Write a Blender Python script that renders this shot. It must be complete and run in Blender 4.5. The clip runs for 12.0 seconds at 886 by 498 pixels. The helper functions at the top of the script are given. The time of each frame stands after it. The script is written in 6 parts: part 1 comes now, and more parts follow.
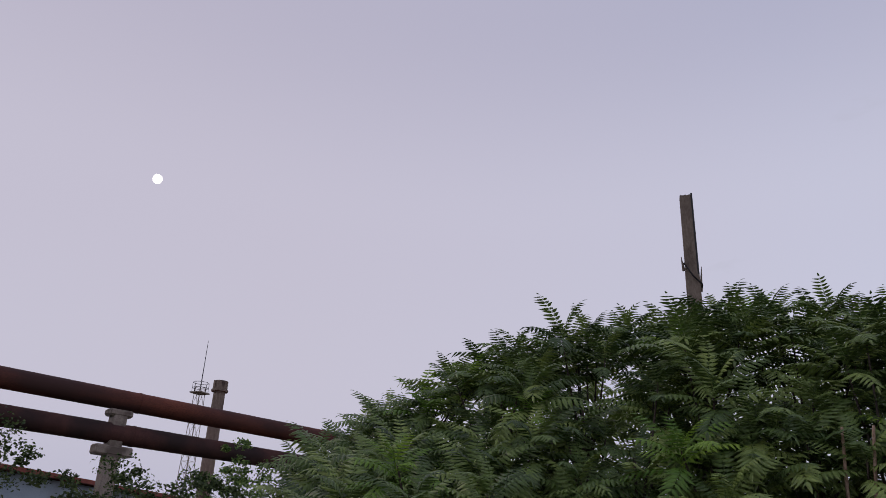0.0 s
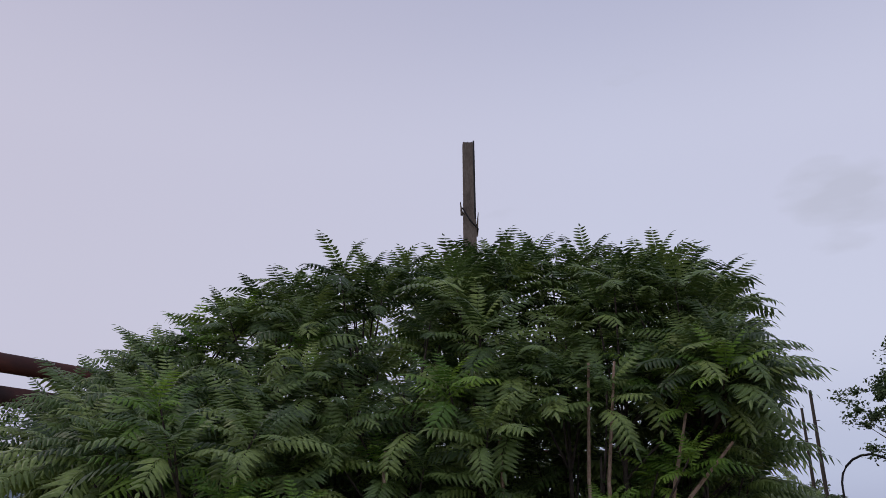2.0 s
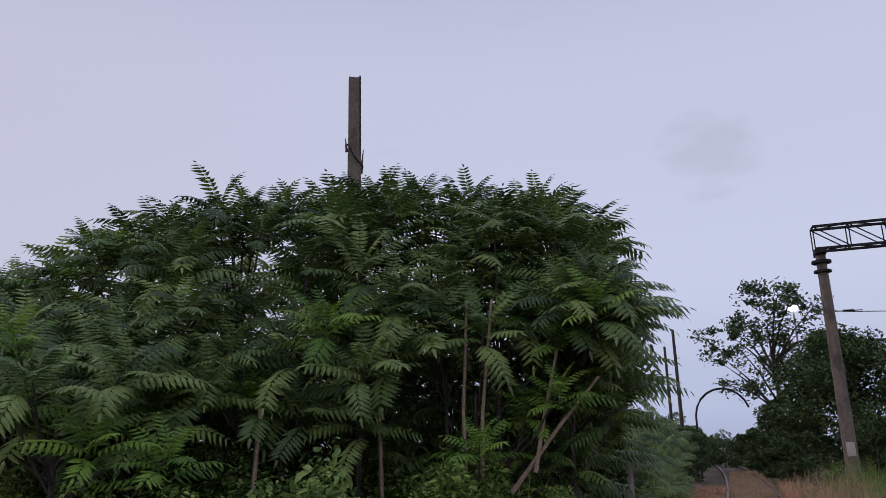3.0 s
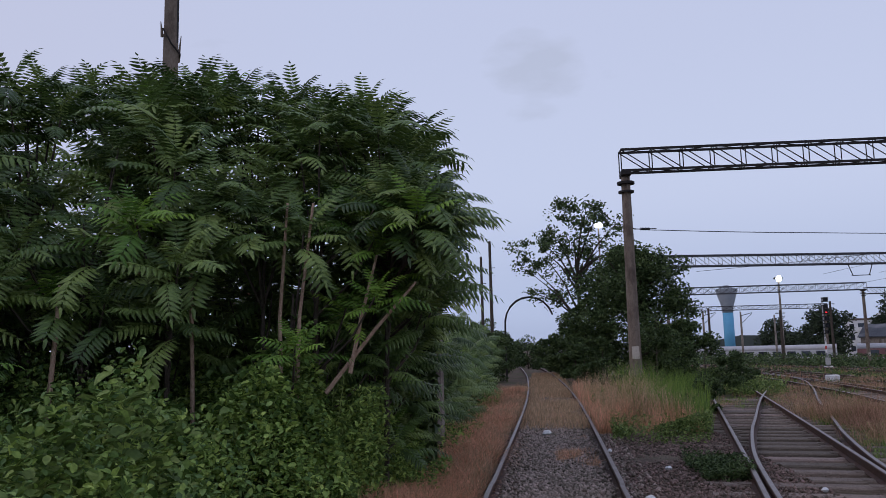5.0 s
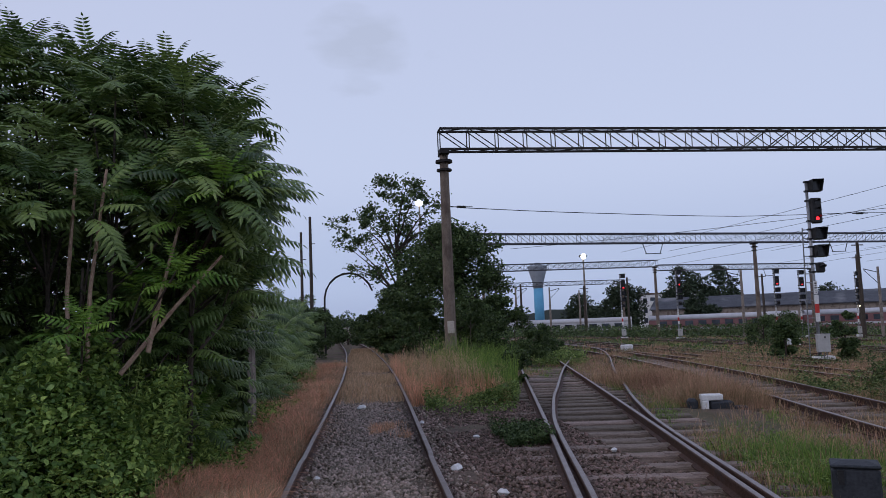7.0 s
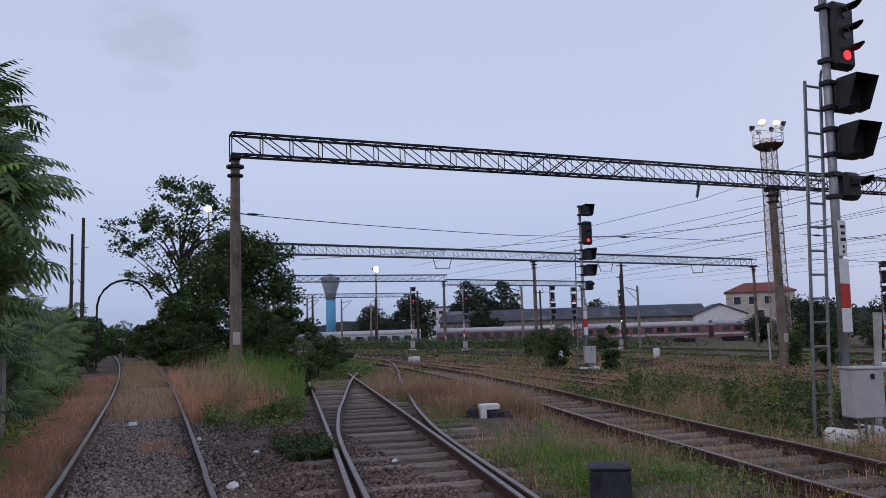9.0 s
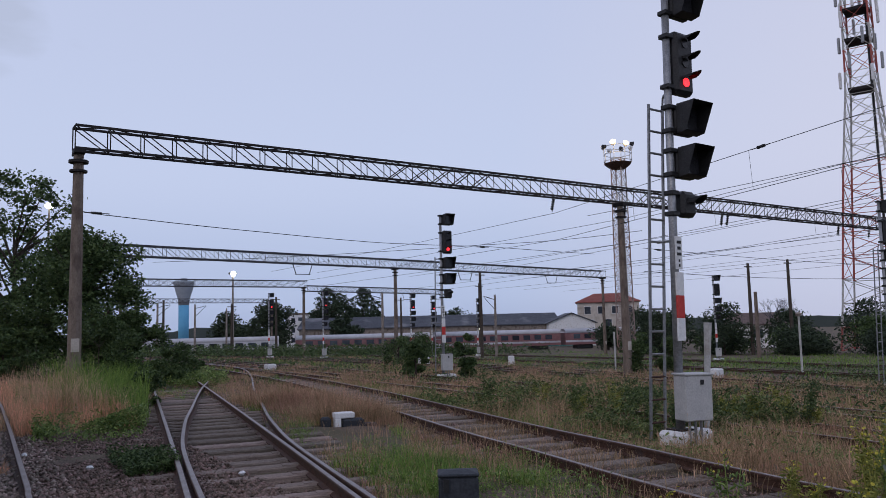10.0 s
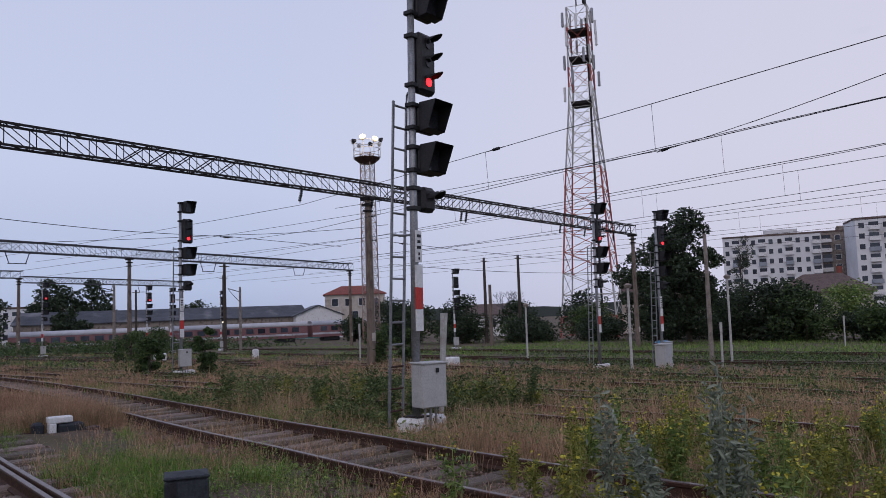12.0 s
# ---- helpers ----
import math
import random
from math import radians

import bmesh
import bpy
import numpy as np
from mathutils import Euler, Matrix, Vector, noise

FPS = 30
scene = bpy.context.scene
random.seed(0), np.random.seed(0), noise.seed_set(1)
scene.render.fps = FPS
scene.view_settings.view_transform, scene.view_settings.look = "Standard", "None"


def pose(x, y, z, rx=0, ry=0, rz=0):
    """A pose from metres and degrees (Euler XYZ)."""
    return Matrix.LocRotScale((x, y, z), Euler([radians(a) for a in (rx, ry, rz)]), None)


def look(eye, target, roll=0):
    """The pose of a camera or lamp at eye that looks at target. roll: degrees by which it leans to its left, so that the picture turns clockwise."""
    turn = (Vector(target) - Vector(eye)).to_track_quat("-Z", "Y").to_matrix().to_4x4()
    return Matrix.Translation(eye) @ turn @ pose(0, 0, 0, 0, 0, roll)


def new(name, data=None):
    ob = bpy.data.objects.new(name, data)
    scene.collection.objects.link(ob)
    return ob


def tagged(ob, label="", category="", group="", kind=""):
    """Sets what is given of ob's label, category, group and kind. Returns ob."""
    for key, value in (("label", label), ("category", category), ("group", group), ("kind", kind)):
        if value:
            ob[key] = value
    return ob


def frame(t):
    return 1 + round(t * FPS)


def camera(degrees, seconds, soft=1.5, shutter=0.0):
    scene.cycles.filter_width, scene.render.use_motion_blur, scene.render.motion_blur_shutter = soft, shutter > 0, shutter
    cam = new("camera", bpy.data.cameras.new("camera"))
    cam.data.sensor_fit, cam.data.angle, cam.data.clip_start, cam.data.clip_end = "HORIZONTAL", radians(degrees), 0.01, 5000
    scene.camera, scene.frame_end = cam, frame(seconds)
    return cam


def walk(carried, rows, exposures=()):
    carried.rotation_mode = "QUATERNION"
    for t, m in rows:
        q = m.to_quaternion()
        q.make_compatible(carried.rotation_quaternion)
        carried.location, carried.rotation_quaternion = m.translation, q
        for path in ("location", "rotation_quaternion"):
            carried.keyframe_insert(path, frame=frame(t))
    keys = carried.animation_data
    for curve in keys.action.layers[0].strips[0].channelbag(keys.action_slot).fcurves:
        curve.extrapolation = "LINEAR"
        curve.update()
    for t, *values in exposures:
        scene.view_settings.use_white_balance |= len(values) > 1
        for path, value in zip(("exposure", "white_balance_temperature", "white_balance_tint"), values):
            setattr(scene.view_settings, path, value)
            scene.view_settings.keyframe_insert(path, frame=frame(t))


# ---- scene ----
# The camera, turned by hand from the pipes and the thicket to the yard.
cam = camera(59.6, 12.0, soft=0.7)
PATH = [
(0.0, -0.045, -0.219, 1.753, 45.92, 23.38, 2.72),
    (0.5, -0.050, -0.192, 1.765, 43.02, 23.14, 2.07),
    (1.0, -0.056, -0.167, 1.772, 38.82, 22.39, 1.21),
    (1.5, -0.060, -0.144, 1.771, 33.90, 20.97, 0.19),
    (2.0, -0.060, -0.124, 1.766, 28.90, 19.15, -0.56),
    (2.5, -0.054, -0.102, 1.759, 24.23, 16.77, -1.33),
    (3.0, -0.039, -0.073, 1.748, 20.19, 14.56, -1.64),
    (5.0, -0.018, -0.041, 1.734, 7.27, 7.32, -1.45),
    (5.5, 0.005, -0.012, 1.723, 3.86, 6.29, -1.72),
    (6.0, 0.032, 0.014, 1.718, 0.39, 5.71, -1.95),
    (6.5, 0.068, 0.043, 1.715, -2.78, 5.31, -2.15),
    (8.5, 0.115, 0.075, 1.714, -16.53, 5.32, -1.87),
    (9.0, 0.165, 0.099, 1.713, -21.10, 5.51, -1.73),
    (9.5, 0.212, 0.110, 1.713, -26.01, 5.76, -1.66),
    (10.0, 0.255, 0.114, 1.713, -31.31, 5.77, -1.39),
    (10.5, 0.296, 0.119, 1.711, -36.99, 5.65, -0.86),
    (11.0, 0.335, 0.128, 1.708, -42.45, 5.32, -0.50),
    (11.5, 0.364, 0.134, 1.706, -46.92, 4.88, -0.32),
    (12.0, 0.382, 0.133, 1.705, -49.79, 4.66, -1.99),
]
walk(cam, [(t, pose(x, y, z, 90 + pitch, 0, yaw) @ pose(0, 0, 0, 0, 0, roll)) for t, x, y, z, yaw, pitch, roll in PATH],
     exposures=[(0.0, -0.06, 7250, 13), (1.5, 0.0, 7100, 12), (3.0, 0.0, 6750, 11), (5.5, 0.0, 6420, 9), (9.5, 0.0, 6350, 8), (12.0, 0.0, 6500, 10)])

# ---- dusk sky and the last light from the west ----
world = bpy.data.worlds.new("dusk_sky")
scene.world = world
world.use_nodes = True
wn, wl = world.node_tree.nodes, world.node_tree.links
wn.clear()
w_out = wn.new("ShaderNodeOutputWorld")
w_bg = wn.new("ShaderNodeBackground")
w_geo = wn.new("ShaderNodeTexCoord")
w_sep = wn.new("ShaderNodeSeparateXYZ")
w_ramp = wn.new("ShaderNodeValToRGB")
w_ramp.color_ramp.interpolation = "EASE"
stops = w_ramp.color_ramp.elements
stops[0].position, stops[0].color = 0.0, (0.40, 0.46, 0.66, 1)
stops[1].position, stops[1].color = 1.0, (0.33, 0.38, 0.60, 1)
for at, col in ((0.05, (0.46, 0.53, 0.74, 1)), (0.20, (0.555, 0.615, 0.82, 1)), (0.42, (0.535, 0.585, 0.79, 1)), (0.66, (0.42, 0.46, 0.66, 1))):
    e = stops.new(at)
    e.color = col
# a rosier, duller band low down in the west
w_pink = wn.new("ShaderNodeMix")
w_pink.data_type = "RGBA"
w_west = wn.new("ShaderNodeMapRange")
w_west.inputs[1].default_value, w_west.inputs[2].default_value = -0.25, -0.8
w_west.inputs[3].default_value, w_west.inputs[4].default_value = 0.0, 0.42
w_pink.inputs[7].default_value = (0.53, 0.505, 0.64, 1)
w_east = wn.new("ShaderNodeMapRange")
w_east.inputs[1].default_value, w_east.inputs[2].default_value = 0.58, 1.0
w_east.inputs[3].default_value, w_east.inputs[4].default_value = 0.0, 0.75
w_rose = wn.new("ShaderNodeMix")
w_rose.data_type = "RGBA"
w_rose.inputs[7].default_value = (0.69, 0.655, 0.77, 1)
wl.new(w_sep.outputs["X"], w_east.inputs[0])
wl.new(w_east.outputs[0], w_rose.inputs[0])
w_noise = wn.new("ShaderNodeTexNoise")
w_noise.inputs["Scale"].default_value = 3.2
w_noise.inputs["Detail"].default_value = 4
w_cloud = wn.new("ShaderNodeMapRange")
w_cloud.inputs[1].default_value, w_cloud.inputs[2].default_value = 0.70, 0.90
w_cloud.inputs[3].default_value, w_cloud.inputs[4].default_value = 0.0, 0.5
w_mix = wn.new("ShaderNodeMix")
w_mix.data_type = "RGBA"
w_mix.inputs[7].default_value = (0.43, 0.47, 0.60, 1)
w_map = wn.new("ShaderNodeMapping")
w_map.inputs["Scale"].default_value = (1.0, 1.0, 3.0)
wl.new(w_geo.outputs["Generated"], w_sep.inputs[0])
wl.new(w_geo.outputs["Generated"], w_map.inputs[0])
wl.new(w_map.outputs[0], w_noise.inputs["Vector"])
wl.new(w_sep.outputs["Z"], w_ramp.inputs[0])
wl.new(w_sep.outputs["X"], w_west.inputs[0])
wl.new(w_west.outputs[0], w_pink.inputs[0])
wl.new(w_ramp.outputs[0], w_pink.inputs[6])
# a small grey cloud stands over the siding
w_dot = wn.new("ShaderNodeVectorMath")
w_dot.operation = "DOT_PRODUCT"
w_dot.inputs[1].default_value = (-0.009, 0.938, 0.347)
w_near = wn.new("ShaderNodeMapRange")
w_near.inputs[1].default_value, w_near.inputs[2].default_value = 0.9968, 0.9995
w_near.inputs[3].default_value, w_near.inputs[4].default_value = 0.0, 0.30
w_sum = wn.new("ShaderNodeMath")
w_sum.operation = "ADD"
w_noise.inputs["Scale"].default_value = 7.0
wl.new(w_geo.outputs["Generated"], w_dot.inputs[0])
wl.new(w_dot.outputs["Value"], w_near.inputs[0])
wl.new(w_noise.outputs[0], w_sum.inputs[0])
wl.new(w_near.outputs[0], w_sum.inputs[1])
wl.new(w_sum.outputs[0], w_cloud.inputs[0])
wl.new(w_cloud.outputs[0], w_mix.inputs[0])
wl.new(w_pink.outputs[2], w_rose.inputs[6])
wl.new(w_rose.outputs[2], w_mix.inputs[6])
wl.new(w_mix.outputs[2], w_bg.inputs[0])
w_bg.inputs[1].default_value = 1.0
wl.new(w_bg.outputs[0], w_out.inputs[0])

sun = new("sun", bpy.data.lights.new("sun", "SUN"))
sun.data.energy, sun.data.angle, sun.data.color = 0.5, radians(40), (1.0, 0.86, 0.78)
sun.matrix_world = look((0, 0, 0), (0.75, 0.45, -0.62))


# ---- materials ----
def shade(name, low, high, scale=6.0, rough=0.8, metal=0.0, bump=0.3, fine=40.0, vary=0.0, stain=None, stain_at=0.6, island=0.0, translucent=0.0, emit=0.0, stretch=(1, 1, 1), spec=0.3, dist=0.02):
    m = bpy.data.materials.new(name)
    m.use_nodes = True
    n, l = m.node_tree.nodes, m.node_tree.links
    p = n["Principled BSDF"]
    out = n["Material Output"]
    tc = n.new("ShaderNodeTexCoord")
    mp = n.new("ShaderNodeMapping")
    mp.inputs["Scale"].default_value = stretch
    l.new(tc.outputs["Object"], mp.inputs[0])
    a = n.new("ShaderNodeTexNoise")
    a.inputs["Scale"].default_value, a.inputs["Detail"].default_value, a.inputs["Roughness"].default_value = scale, 6, 0.6
    b = n.new("ShaderNodeTexNoise")
    b.inputs["Scale"].default_value, b.inputs["Detail"].default_value = fine, 3
    l.new(mp.outputs[0], a.inputs["Vector"])
    l.new(mp.outputs[0], b.inputs["Vector"])
    add = n.new("ShaderNodeMath")
    add.operation = "ADD"
    half = n.new("ShaderNodeMath")
    half.operation = "MULTIPLY"
    half.inputs[1].default_value = 0.5
    l.new(a.outputs[0], add.inputs[0])
    l.new(b.outputs[0], add.inputs[1])
    l.new(add.outputs[0], half.inputs[0])
    r = n.new("ShaderNodeMapRange")
    r.inputs[1].default_value, r.inputs[2].default_value = 0.36, 0.64
    l.new(half.outputs[0], r.inputs[0])
    mix = n.new("ShaderNodeMix")
    mix.data_type = "RGBA"
    mix.inputs[6].default_value, mix.inputs[7].default_value = (*low, 1), (*high, 1)
    l.new(r.outputs[0], mix.inputs[0])
    col = mix.outputs[2]
    if stain:
        s = n.new("ShaderNodeTexNoise")
        s.inputs["Scale"].default_value, s.inputs["Detail"].default_value = scale * 0.35, 8
        l.new(mp.outputs[0], s.inputs["Vector"])
        sr = n.new("ShaderNodeMapRange")
        sr.inputs[1].default_value, sr.inputs[2].default_value = stain_at - 0.08, stain_at + 0.08
        l.new(s.outputs[0], sr.inputs[0])
        sm = n.new("ShaderNodeMix")
        sm.data_type = "RGBA"
        sm.inputs[7].default_value = (*stain, 1)
        l.new(sr.outputs[0], sm.inputs[0])
        l.new(col, sm.inputs[6])
        col = sm.outputs[2]
    if vary or island:
        hs = n.new("ShaderNodeHueSaturation")
        mr = n.new("ShaderNodeMapRange")
        k = island or vary
        mr.inputs[3].default_value, mr.inputs[4].default_value = 1 - k, 1 + k
        if island:
            src = n.new("ShaderNodeNewGeometry").outputs["Random Per Island"]
        else:
            src = n.new("ShaderNodeObjectInfo").outputs["Random"]
        l.new(src, mr.inputs[0])
        l.new(mr.outputs[0], hs.inputs["Value"])
        hr = n.new("ShaderNodeMapRange")
        hr.inputs[3].default_value, hr.inputs[4].default_value = 0.5 + 0.03 * k, 0.5 - 0.05 * k
        l.new(src, hr.inputs[0])
        l.new(hr.outputs[0], hs.inputs["Hue"])
        l.new(col, hs.inputs["Color"])
        col = hs.outputs[0]
    l.new(col, p.inputs["Base Color"])
    p.inputs["Roughness"].default_value, p.inputs["Metallic"].default_value = rough, metal
    p.inputs["Specular IOR Level"].default_value = spec
    if bump:
        bp = n.new("ShaderNodeBump")
        bp.inputs["Strength"].default_value, bp.inputs["Distance"].default_value = bump, dist
        l.new(half.outputs[0], bp.inputs["Height"])
        l.new(bp.outputs[0], p.inputs["Normal"])
    if emit:
        p.inputs["Emission Color"].default_value = (*high, 1)
        p.inputs["Emission Strength"].default_value = emit
    if translucent:
        tr = n.new("ShaderNodeBsdfTranslucent")
        l.new(col, tr.inputs[0])
        mx = n.new("ShaderNodeMixShader")
        mx.inputs[0].default_value = translucent
        l.new(p.outputs[0], mx.inputs[1])
        l.new(tr.outputs[0], mx.inputs[2])
        l.new(mx.outputs[0], out.inputs[0])
    return m


M_GROUND = shade("soil_gravel", (0.07, 0.05, 0.037), (0.175, 0.13, 0.098), 1.2, 0.95, bump=0.9, fine=28, stain=(0.10, 0.10, 0.045), stain_at=0.57, dist=0.04)
M_STONE = shade("ballast_stone", (0.17, 0.135, 0.105), (0.42, 0.35, 0.29), 9, 0.9, bump=0.4, island=0.55)
M_STONE_DARK = shade("dark_ballast_stone", (0.10, 0.07, 0.054), (0.25, 0.185, 0.15), 9, 0.9, bump=0.4, island=0.55)
M_RUST = shade("rail_rust", (0.05, 0.026, 0.018), (0.115, 0.062, 0.045), 14, 0.75, 0.3, 0.5, stain=(0.07, 0.05, 0.045))
M_RAILTOP = shade("rail_running_face", (0.15, 0.115, 0.105), (0.30, 0.26, 0.25), 6, 0.42, 0.75, 0.1, fine=90)
M_SLEEPER = shade("weathered_sleeper", (0.12, 0.095, 0.078), (0.32, 0.26, 0.215), 7, 0.9, bump=0.8, vary=0.35, stretch=(1, 8, 8))
M_CONCRETE = shade("weathered_concrete", (0.20, 0.165, 0.14), (0.33, 0.29, 0.255), 5, 0.9, bump=0.4, stain=(0.13, 0.105, 0.09), stain_at=0.58)
M_POLE = shade("old_pole_concrete", (0.13, 0.10, 0.08), (0.24, 0.195, 0.16), 6, 0.9, bump=0.6, stain=(0.07, 0.05, 0.042), stretch=(1, 1, 0.4))
M_WORN_WHITE = shade("worn_whitewash", (0.36, 0.35, 0.33), (0.55, 0.54, 0.52), 7, 0.75, bump=0.3, stain=(0.30, 0.26, 0.22), stain_at=0.62)
M_WHITE = shade("white_paint", (0.62, 0.62, 0.62), (0.82, 0.82, 0.81), 9, 0.6, bump=0.2, stain=(0.42, 0.38, 0.34), stain_at=0.66)
M_RED = shade("red_paint", (0.42, 0.035, 0.03), (0.60, 0.06, 0.05), 9, 0.55, bump=0.1)
M_TOWERRED = shade("faded_red_paint", (0.30, 0.075, 0.065), (0.42, 0.12, 0.10), 2, 0.7, bump=0.1)
M_LATTICE = shade("faded_orange_paint", (0.20, 0.115, 0.085), (0.38, 0.26, 0.215), 0.35, 0.75, bump=0.1, stain=(0.42, 0.40, 0.39), stain_at=0.52)
M_BLACK = shade("black_signal_paint", (0.012, 0.012, 0.013), (0.03, 0.03, 0.032), 9, 0.5, bump=0.1)
M_STEEL = shade("galvanised_steel", (0.20, 0.205, 0.215), (0.36, 0.365, 0.375), 8, 0.5, 0.6, 0.15)
M_GREYBOX = shade("grey_cabinet_paint", (0.36, 0.36, 0.36), (0.50, 0.50, 0.49), 5, 0.6, bump=0.15, stain=(0.27, 0.25, 0.22), stain_at=0.66)
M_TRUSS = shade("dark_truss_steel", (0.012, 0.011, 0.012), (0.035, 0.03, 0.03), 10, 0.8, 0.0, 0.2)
# truss steel for far things, with distance haze mixed into its colour
M_TRUSS_FAR = shade("hazed_truss_steel", (0.045, 0.047, 0.056), (0.10, 0.10, 0.115), 10, 0.75, 0.0, 0.2)
M_WIRE = shade("wire", (0.03, 0.03, 0.035), (0.06, 0.06, 0.07), 10, 0.6, 0.4, 0.0)
M_PIPE = shade("rusted_pipe", (0.075, 0.022, 0.016), (0.20, 0.062, 0.038), 1.6, 0.8, 0.1, 0.4, stain=(0.052, 0.024, 0.022), stain_at=0.5, stretch=(1, 0.35, 1))
M_PIPE_DARK = shade("dark_pipe_wrap", (0.04, 0.018, 0.017), (0.10, 0.042, 0.036), 1.6, 0.85, 0.0, 0.4, stain=(0.03, 0.018, 0.018), stain_at=0.5)
M_LEAF = shade("tree_of_heaven_leaf", (0.072, 0.130, 0.034), (0.155, 0.245, 0.066), 3, 0.42, bump=0.0, vary=0.6, translucent=0.16, spec=0.42)
M_LEAF_YOUNG = shade("young_leaf", (0.10, 0.22, 0.03), (0.19, 0.34, 0.05), 3, 0.45, bump=0.0, vary=0.4, translucent=0.3, spec=0.4)
M_BRAMBLE = shade("bramble_leaf", (0.135, 0.24, 0.06), (0.30, 0.44, 0.115), 2.2, 0.65, bump=0.0, island=0.6, translucent=0.28, spec=0.2)
M_BRAMBLE_DARK = shade("dark_bramble_leaf", (0.085, 0.165, 0.05), (0.19, 0.31, 0.09), 2.2, 0.55, bump=0.0, island=0.6, translucent=0.22, spec=0.3)
M_WEED = shade("weed_leaf", (0.12, 0.19, 0.05), (0.24, 0.34, 0.10), 2.2, 0.6, bump=0.0, island=0.5, translucent=0.25)
M_WEED_MID = shade("dull_weed_leaf", (0.075, 0.115, 0.038), (0.17, 0.225, 0.08), 2.2, 0.65, bump=0.0, island=0.55, translucent=0.2)
M_WEED_DRY = shade("yellowing_weed_leaf", (0.17, 0.20, 0.045), (0.33, 0.35, 0.09), 2.2, 0.7, bump=0.0, island=0.5, translucent=0.3)
M_SILVER = shade("silver_weed_leaf", (0.18, 0.215, 0.16), (0.33, 0.37, 0.29), 2.2, 0.7, bump=0.0, island=0.4, translucent=0.2)
M_CROWN = shade("crown_leaf", (0.04, 0.072, 0.025), (0.095, 0.15, 0.052), 1.2, 0.6, bump=0.0, island=0.55, translucent=0.18)
M_FAR_CROWN = shade("far_crown_leaf", (0.028, 0.044, 0.026), (0.055, 0.082, 0.044), 0.6, 0.7, bump=0.0, island=0.5, translucent=0.15)
M_DRY = shade("dry_grass", (0.43, 0.30, 0.175), (0.68, 0.52, 0.33), 1.0, 0.85, bump=0.0, island=0.45, translucent=0.35)
M_RUSSET = shade("russet_grass", (0.56, 0.32, 0.18), (0.82, 0.53, 0.33), 1.0, 0.85, bump=0.0, island=0.45, translucent=0.35)
M_GRASS = shade("green_grass", (0.10, 0.19, 0.035), (0.21, 0.33, 0.075), 1.0, 0.75, bump=0.0, island=0.5, translucent=0.2)
M_STRAW = shade("yard_straw_grass", (0.30, 0.21, 0.115), (0.56, 0.41, 0.24), 1.0, 0.85, bump=0.0, island=0.5, translucent=0.3)
M_BROWN = shade("brown_seed_grass", (0.30, 0.185, 0.115), (0.52, 0.345, 0.22), 1.0, 0.85, bump=0.0, island=0.5, translucent=0.3)
M_YELLOW = shade("yellow_flower", (0.50, 0.44, 0.05), (0.66, 0.58, 0.09), 3, 0.7, bump=0.0, translucent=0.2)
M_STEM = shade("pale_stem", (0.26, 0.17, 0.12), (0.46, 0.33, 0.25), 9, 0.8, bump=0.3)
M_BARK = shade("dark_bark", (0.04, 0.032, 0.026), (0.10, 0.08, 0.065), 9, 0.9, bump=0.6)
M_REDLAMP = shade("lit_red_lens", (1.0, 0.02, 0.03), (1.0, 0.025, 0.035), 3, 0.3, bump=0.0, emit=2.2)
M_AMBERLAMP = shade("lit_warm_lens", (1.0, 0.8, 0.5), (1.0, 0.85, 0.6), 3, 0.3, bump=0.0, emit=5.0)
M_FLOOD = shade("lit_floodlight", (1.0, 0.70, 0.42), (1.0, 0.72, 0.44), 3, 0.3, bump=0.0, emit=1.9)
M_FLOODW = shade("lit_white_lamp", (1.0, 1.0, 0.9), (1.0, 1.0, 0.88), 3, 0.3, bump=0.0, emit=12.0)
M_MOON = shade("moon_surface", (0.9, 0.9, 0.86), (1.0, 1.0, 0.97), 0.05, 0.9, bump=0.0, emit=2.2)
M_LENS = shade("dark_lens", (0.02, 0.02, 0.022), (0.04, 0.04, 0.045), 3, 0.15, bump=0.0)
M_PLASTER = shade("house_plaster", (0.40, 0.36, 0.31), (0.56, 0.51, 0.45), 1.2, 0.9, bump=0.2, stain=(0.30, 0.26, 0.22), stain_at=0.62)
M_PANEL = shade("apartment_panels", (0.60, 0.61, 0.63), (0.78, 0.78, 0.79), 0.25, 0.9, bump=0.1, stain=(0.50, 0.49, 0.49), stain_at=0.6)
M_REDROOF = shade("red_roof_tiles", (0.16, 0.045, 0.035), (0.29, 0.09, 0.07), 2, 0.85, bump=0.5)
M_BROWNROOF = shade("brown_roof_tiles", (0.085, 0.06, 0.052), (0.17, 0.125, 0.11), 2, 0.85, bump=0.5)
M_DARKROOF = shade("grey_sheet_roof", (0.032, 0.036, 0.046), (0.085, 0.09, 0.105), 0.6, 0.7, bump=0.3, stain=(0.18, 0.18, 0.19), stain_at=0.62)
M_BLUEWALL = shade("blue_wall", (0.25, 0.33, 0.40), (0.36, 0.45, 0.52), 1, 0.85, bump=0.2, stain=(0.22, 0.25, 0.28))
M_TOWERBLUE = shade("water_tower_blue", (0.10, 0.32, 0.52), (0.15, 0.42, 0.64), 0.4, 0.8, bump=0.1)
M_TOWERGREY = shade("water_tower_grey", (0.22, 0.25, 0.29), (0.32, 0.35, 0.39), 0.4, 0.85, bump=0.1)
M_GLASS = shade("dark_window_glass", (0.03, 0.035, 0.045), (0.07, 0.08, 0.10), 0.8, 0.15, bump=0.0, vary=0.5)
M_COACH = shade("coach_white", (0.42, 0.43, 0.46), (0.60, 0.60, 0.63), 0.8, 0.6, bump=0.1, stain=(0.33, 0.32, 0.33))
